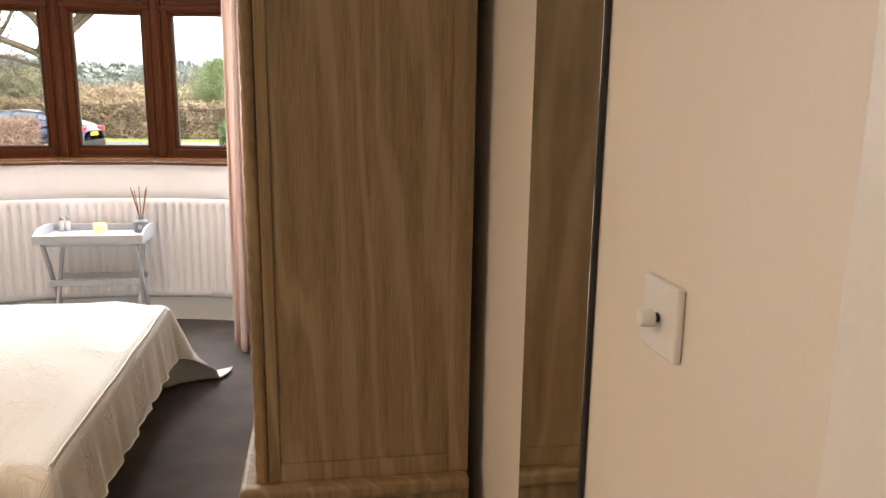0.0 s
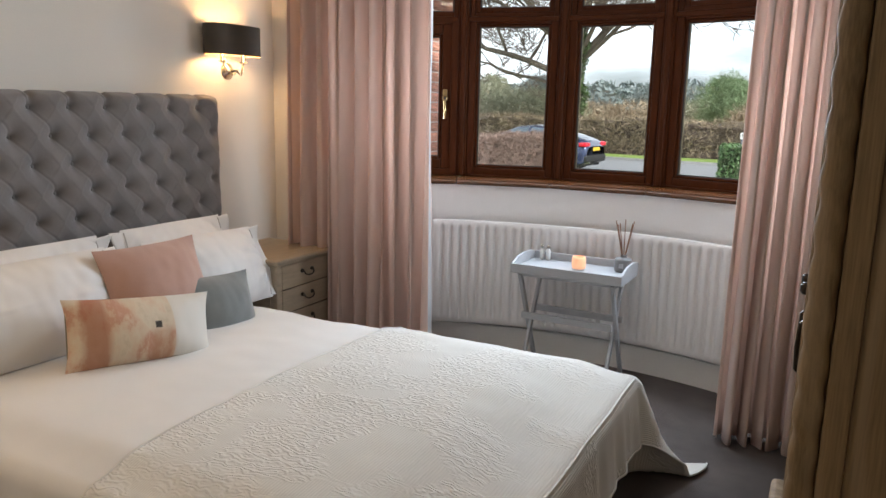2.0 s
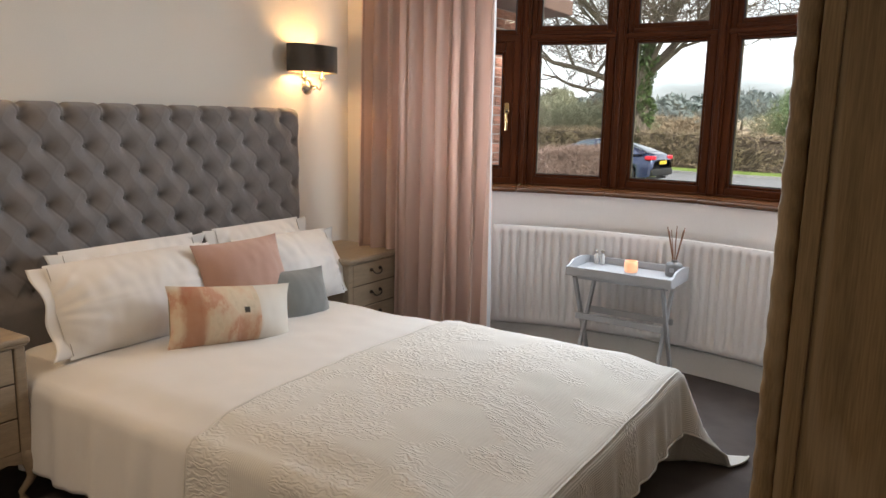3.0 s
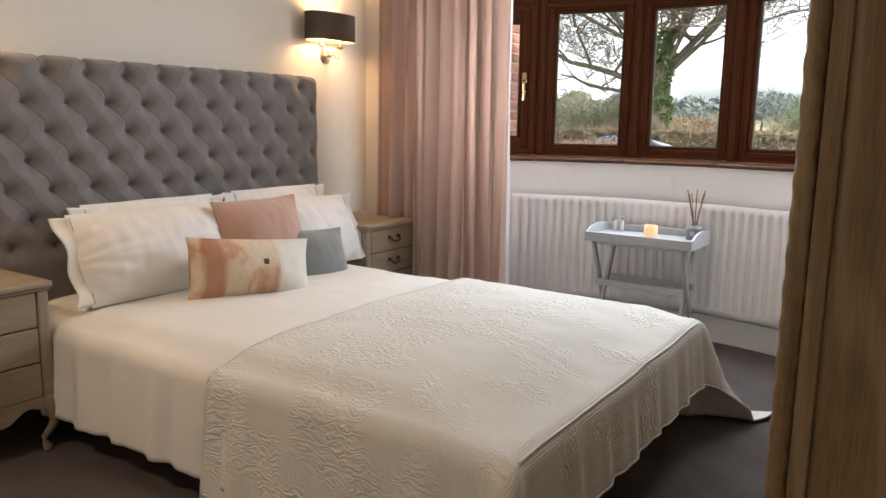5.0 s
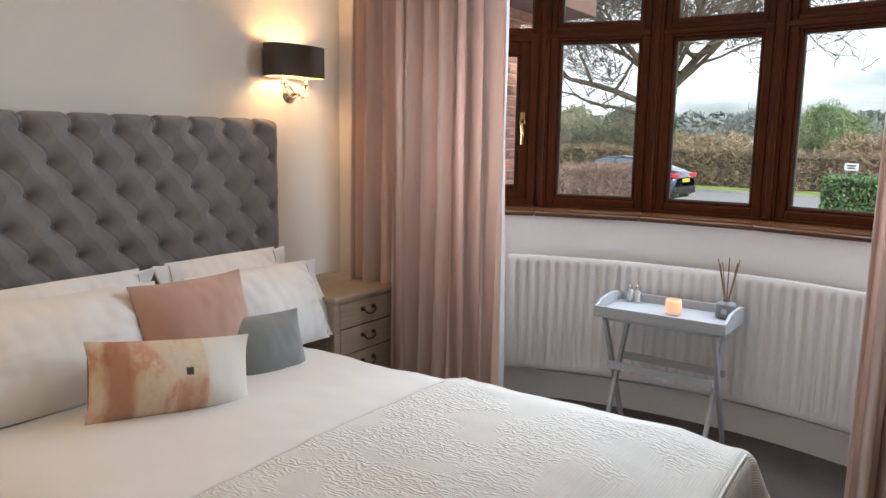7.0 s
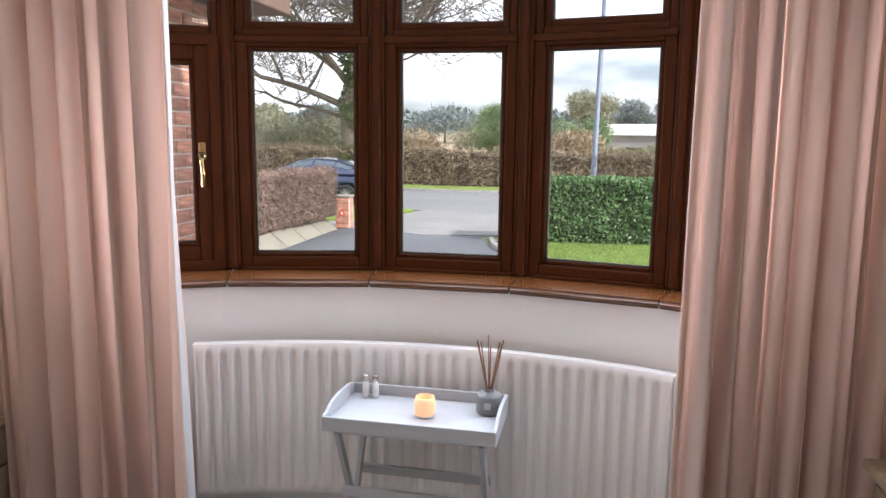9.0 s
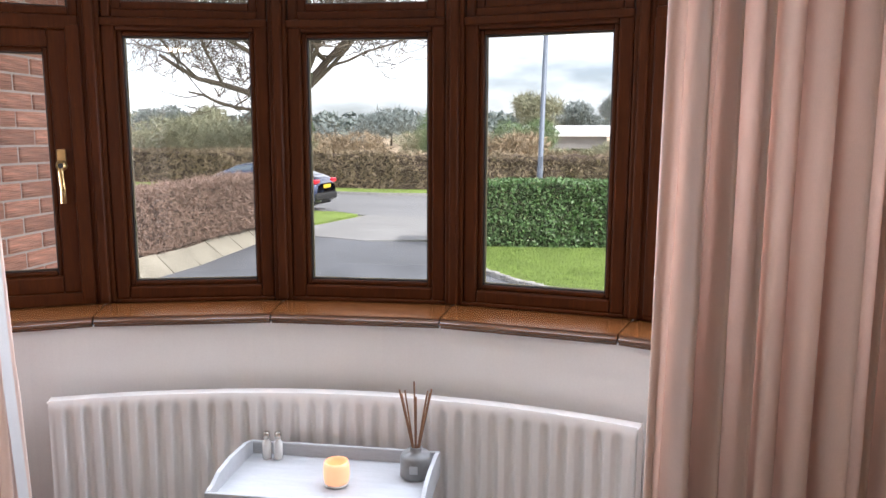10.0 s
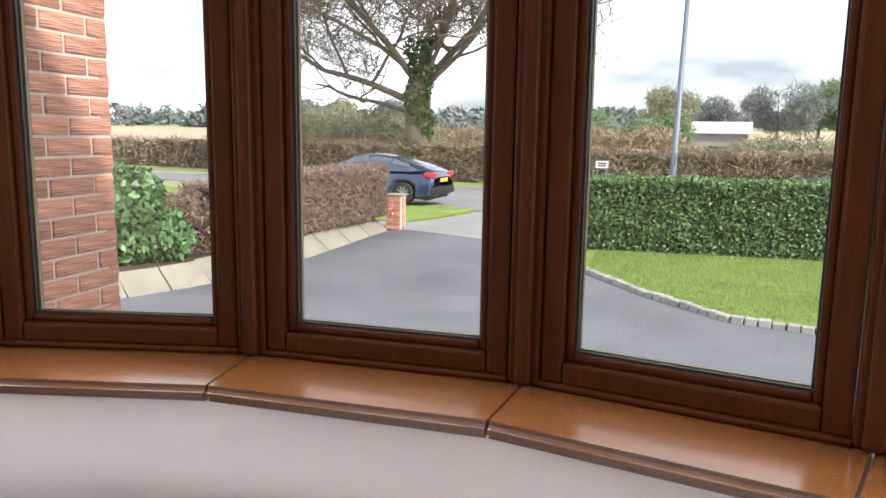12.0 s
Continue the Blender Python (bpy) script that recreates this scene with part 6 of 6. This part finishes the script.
    for wx in (-1.4, 1.42):
        for sy in (-1, 1):
            w = part("wheel", lathe([(0.20, -0.10), (0.30, -0.11), (0.325, -0.08), (0.325, 0.08), (0.30, 0.11), (0.20, 0.10)], 28), M_black, c, "black tyre", True)
            w.matrix_basis = pose(wx, sy * 0.80, 0.325, 90)
            b = lathe([(0.215, -0.09), (0.225, -0.105), (0.21, -0.085), (0.05, -0.06), (0.045, 0.06), (0.21, 0.085), (0.225, 0.105), (0.215, 0.09)], 28)
            part("rim", b, M_black, w, "dark wheel well", True)
            sp = bmesh.new()
            for k in range(10):
                a = k * math.pi / 5
                b2 = box(0.03, 0.215, -0.014, 0.014, -0.104, 0.104, 0.004, 1)
                bmesh.ops.rotate(b2, matrix=Matrix.Rotation(a, 3, "Z"), verts=b2.verts)
                merge(sp, b2)
            part("spokes", sp, M_rim, w, "silver alloy spokes")


car()


# ---------------------------------------------------------------- kerb of setts round the lawn, the brick wing
def sett_kerb():
    kb = tagged(new("lawn_kerb"), "row of small granite setts edging the lawn", "kerb", "", "structure")
    pts = [Vector(p) for p in ((6.8, 11.5), (4.3, 11.57), (3.36, 11.8), (2.3, 12.82), (1.23, 14.19), (0.66, 15.4), (0.5, 16.2))]
    me = None
    rng = random.Random(6)
    for a, b in zip(pts, pts[1:]):
        L = (b - a).length
        n = max(1, round(L / 0.16))
        for k in range(n):
            p = a + (b - a) * (k + 0.5) / n
            if me is None:
                ob = part("sett", box(-0.072, 0.072, -0.055, 0.055, -0.05, 0.085, 0.012, 1), M_sett, kb)
                me = ob.data
            else:
                ob = new("sett", me)
                ob.parent = kb
            d = b - a
            ob.matrix_basis = pose(p.x, p.y, G + rng.uniform(-0.012, 0.012), rng.uniform(-4, 4), rng.uniform(-4, 4), math.degrees(math.atan2(d.y, d.x)) + rng.uniform(-3, 3))


sett_kerb()


def brick_wing():
    XF, YC, Y0, ZT = 0.285, 4.49, 3.55, 2.5
    wg = tagged(new("wall_wing"), "red rustic brick wall of the wing beside the bay", "brick wall", "", "structure")
    part("mortar", box(-1.5, XF - 0.003, Y0 - 0.3, YC - 0.003, G - 0.1, ZT), M_mortar, wg, "pale pink mortar")
    rng = random.Random(9)
    face = part("brick", box(-0.05, 0.004, -0.1065, 0.1065, 0.005, 0.070, 0.004, 1), M_brick, wg)
    half = part("brick", box(-0.05, 0.004, -0.050, 0.050, 0.005, 0.070, 0.004, 1), M_brick, wg)
    used = [False, False]
    n = 0
    for k in range(int((ZT - 0.35) / 0.075)):
        z = 0.35 + k * 0.075
        y = YC - 0.002
        first = True
        while y > Y0 + 0.05:
            short = first and k % 2 == 0
            w = 0.1025 if short else 0.2155
            src = half if short else face
            i = 1 if short else 0
            ob = src if not used[i] else new("brick", src.data)
            used[i] = True
            ob.parent = wg
            ob.matrix_basis = pose(XF + rng.uniform(-0.002, 0.002), y - w / 2, z, 0, 0, 0)
            y -= w + 0.0095
            first = False
            n += 1
    low = bmesh.new()
    for k in range(int((0.35 - G) / 0.075) + 1):
        z = 0.35 - (k + 1) * 0.075
        y = YC - 0.002 - (0.11 if k % 2 else 0)
        while y > Y0 + 0.1:
            box(XF - 0.05, XF + 0.004, y - 0.2155, y, z + 0.005, z + 0.07, 0, 1, low)
            y -= 0.225
    tagged(part("lower_bricks", low, M_brick, wg), "", "", "", "stuff")
    end = bmesh.new()
    for k in range(int((ZT - G) / 0.075)):
        z = G + k * 0.075
        x = XF - (0.002 if k % 2 else 0.11)
        while x > -1.3:
            box(x - 0.2155, x, YC - 0.05, YC + 0.004, z + 0.005, z + 0.07, 0, 1, end)
            x -= 0.225
    tagged(part("end_bricks", end, M_brick, wg), "", "", "", "stuff")
    return wg


brick_wing()
structure("wing_eave", box(-1.8, 0.62, 3.6, 4.85, 2.3, 2.42, 0.01), M_tile, "brown boarded eave of the brick wing", "eave")


# the drive climbs gently from the house to the road: everything out there is lifted with it
def rise(y):
    return 0.21 * max(0.0, min(1.0, (y - 11.3) / 5.4))


def lift_mesh(ob):
    bm = bmesh.new()
    bm.from_mesh(ob.data)
    if len(bm.verts) < 400:
        for y in (11.3, 12.6, 14.0, 15.4, 16.7):
            bmesh.ops.bisect_plane(bm, geom=bm.verts[:] + bm.edges[:] + bm.faces[:], plane_co=(0, y, 0), plane_no=(0, 1, 0))
    for v in bm.verts:
        v.co.z += rise(v.co.y)
    bm.to_mesh(ob.data)
    bm.free()


for ob in [o for o in bpy.data.objects if o not in indoors and o.type in ("MESH", "EMPTY")]:
    m = ob.matrix_basis
    if ob.parent is not None and ob.parent.matrix_basis.translation.y > 1:
        continue
    if m.translation.length > 0.01:
        m = m.copy()
        m.translation.z += rise(m.translation.y)
        ob.matrix_basis = m
    elif ob.type == "MESH" and ob.name.split(".")[0] not in ("mortar", "lower_bricks", "end_bricks", "wing_eave"):
        lift_mesh(ob)
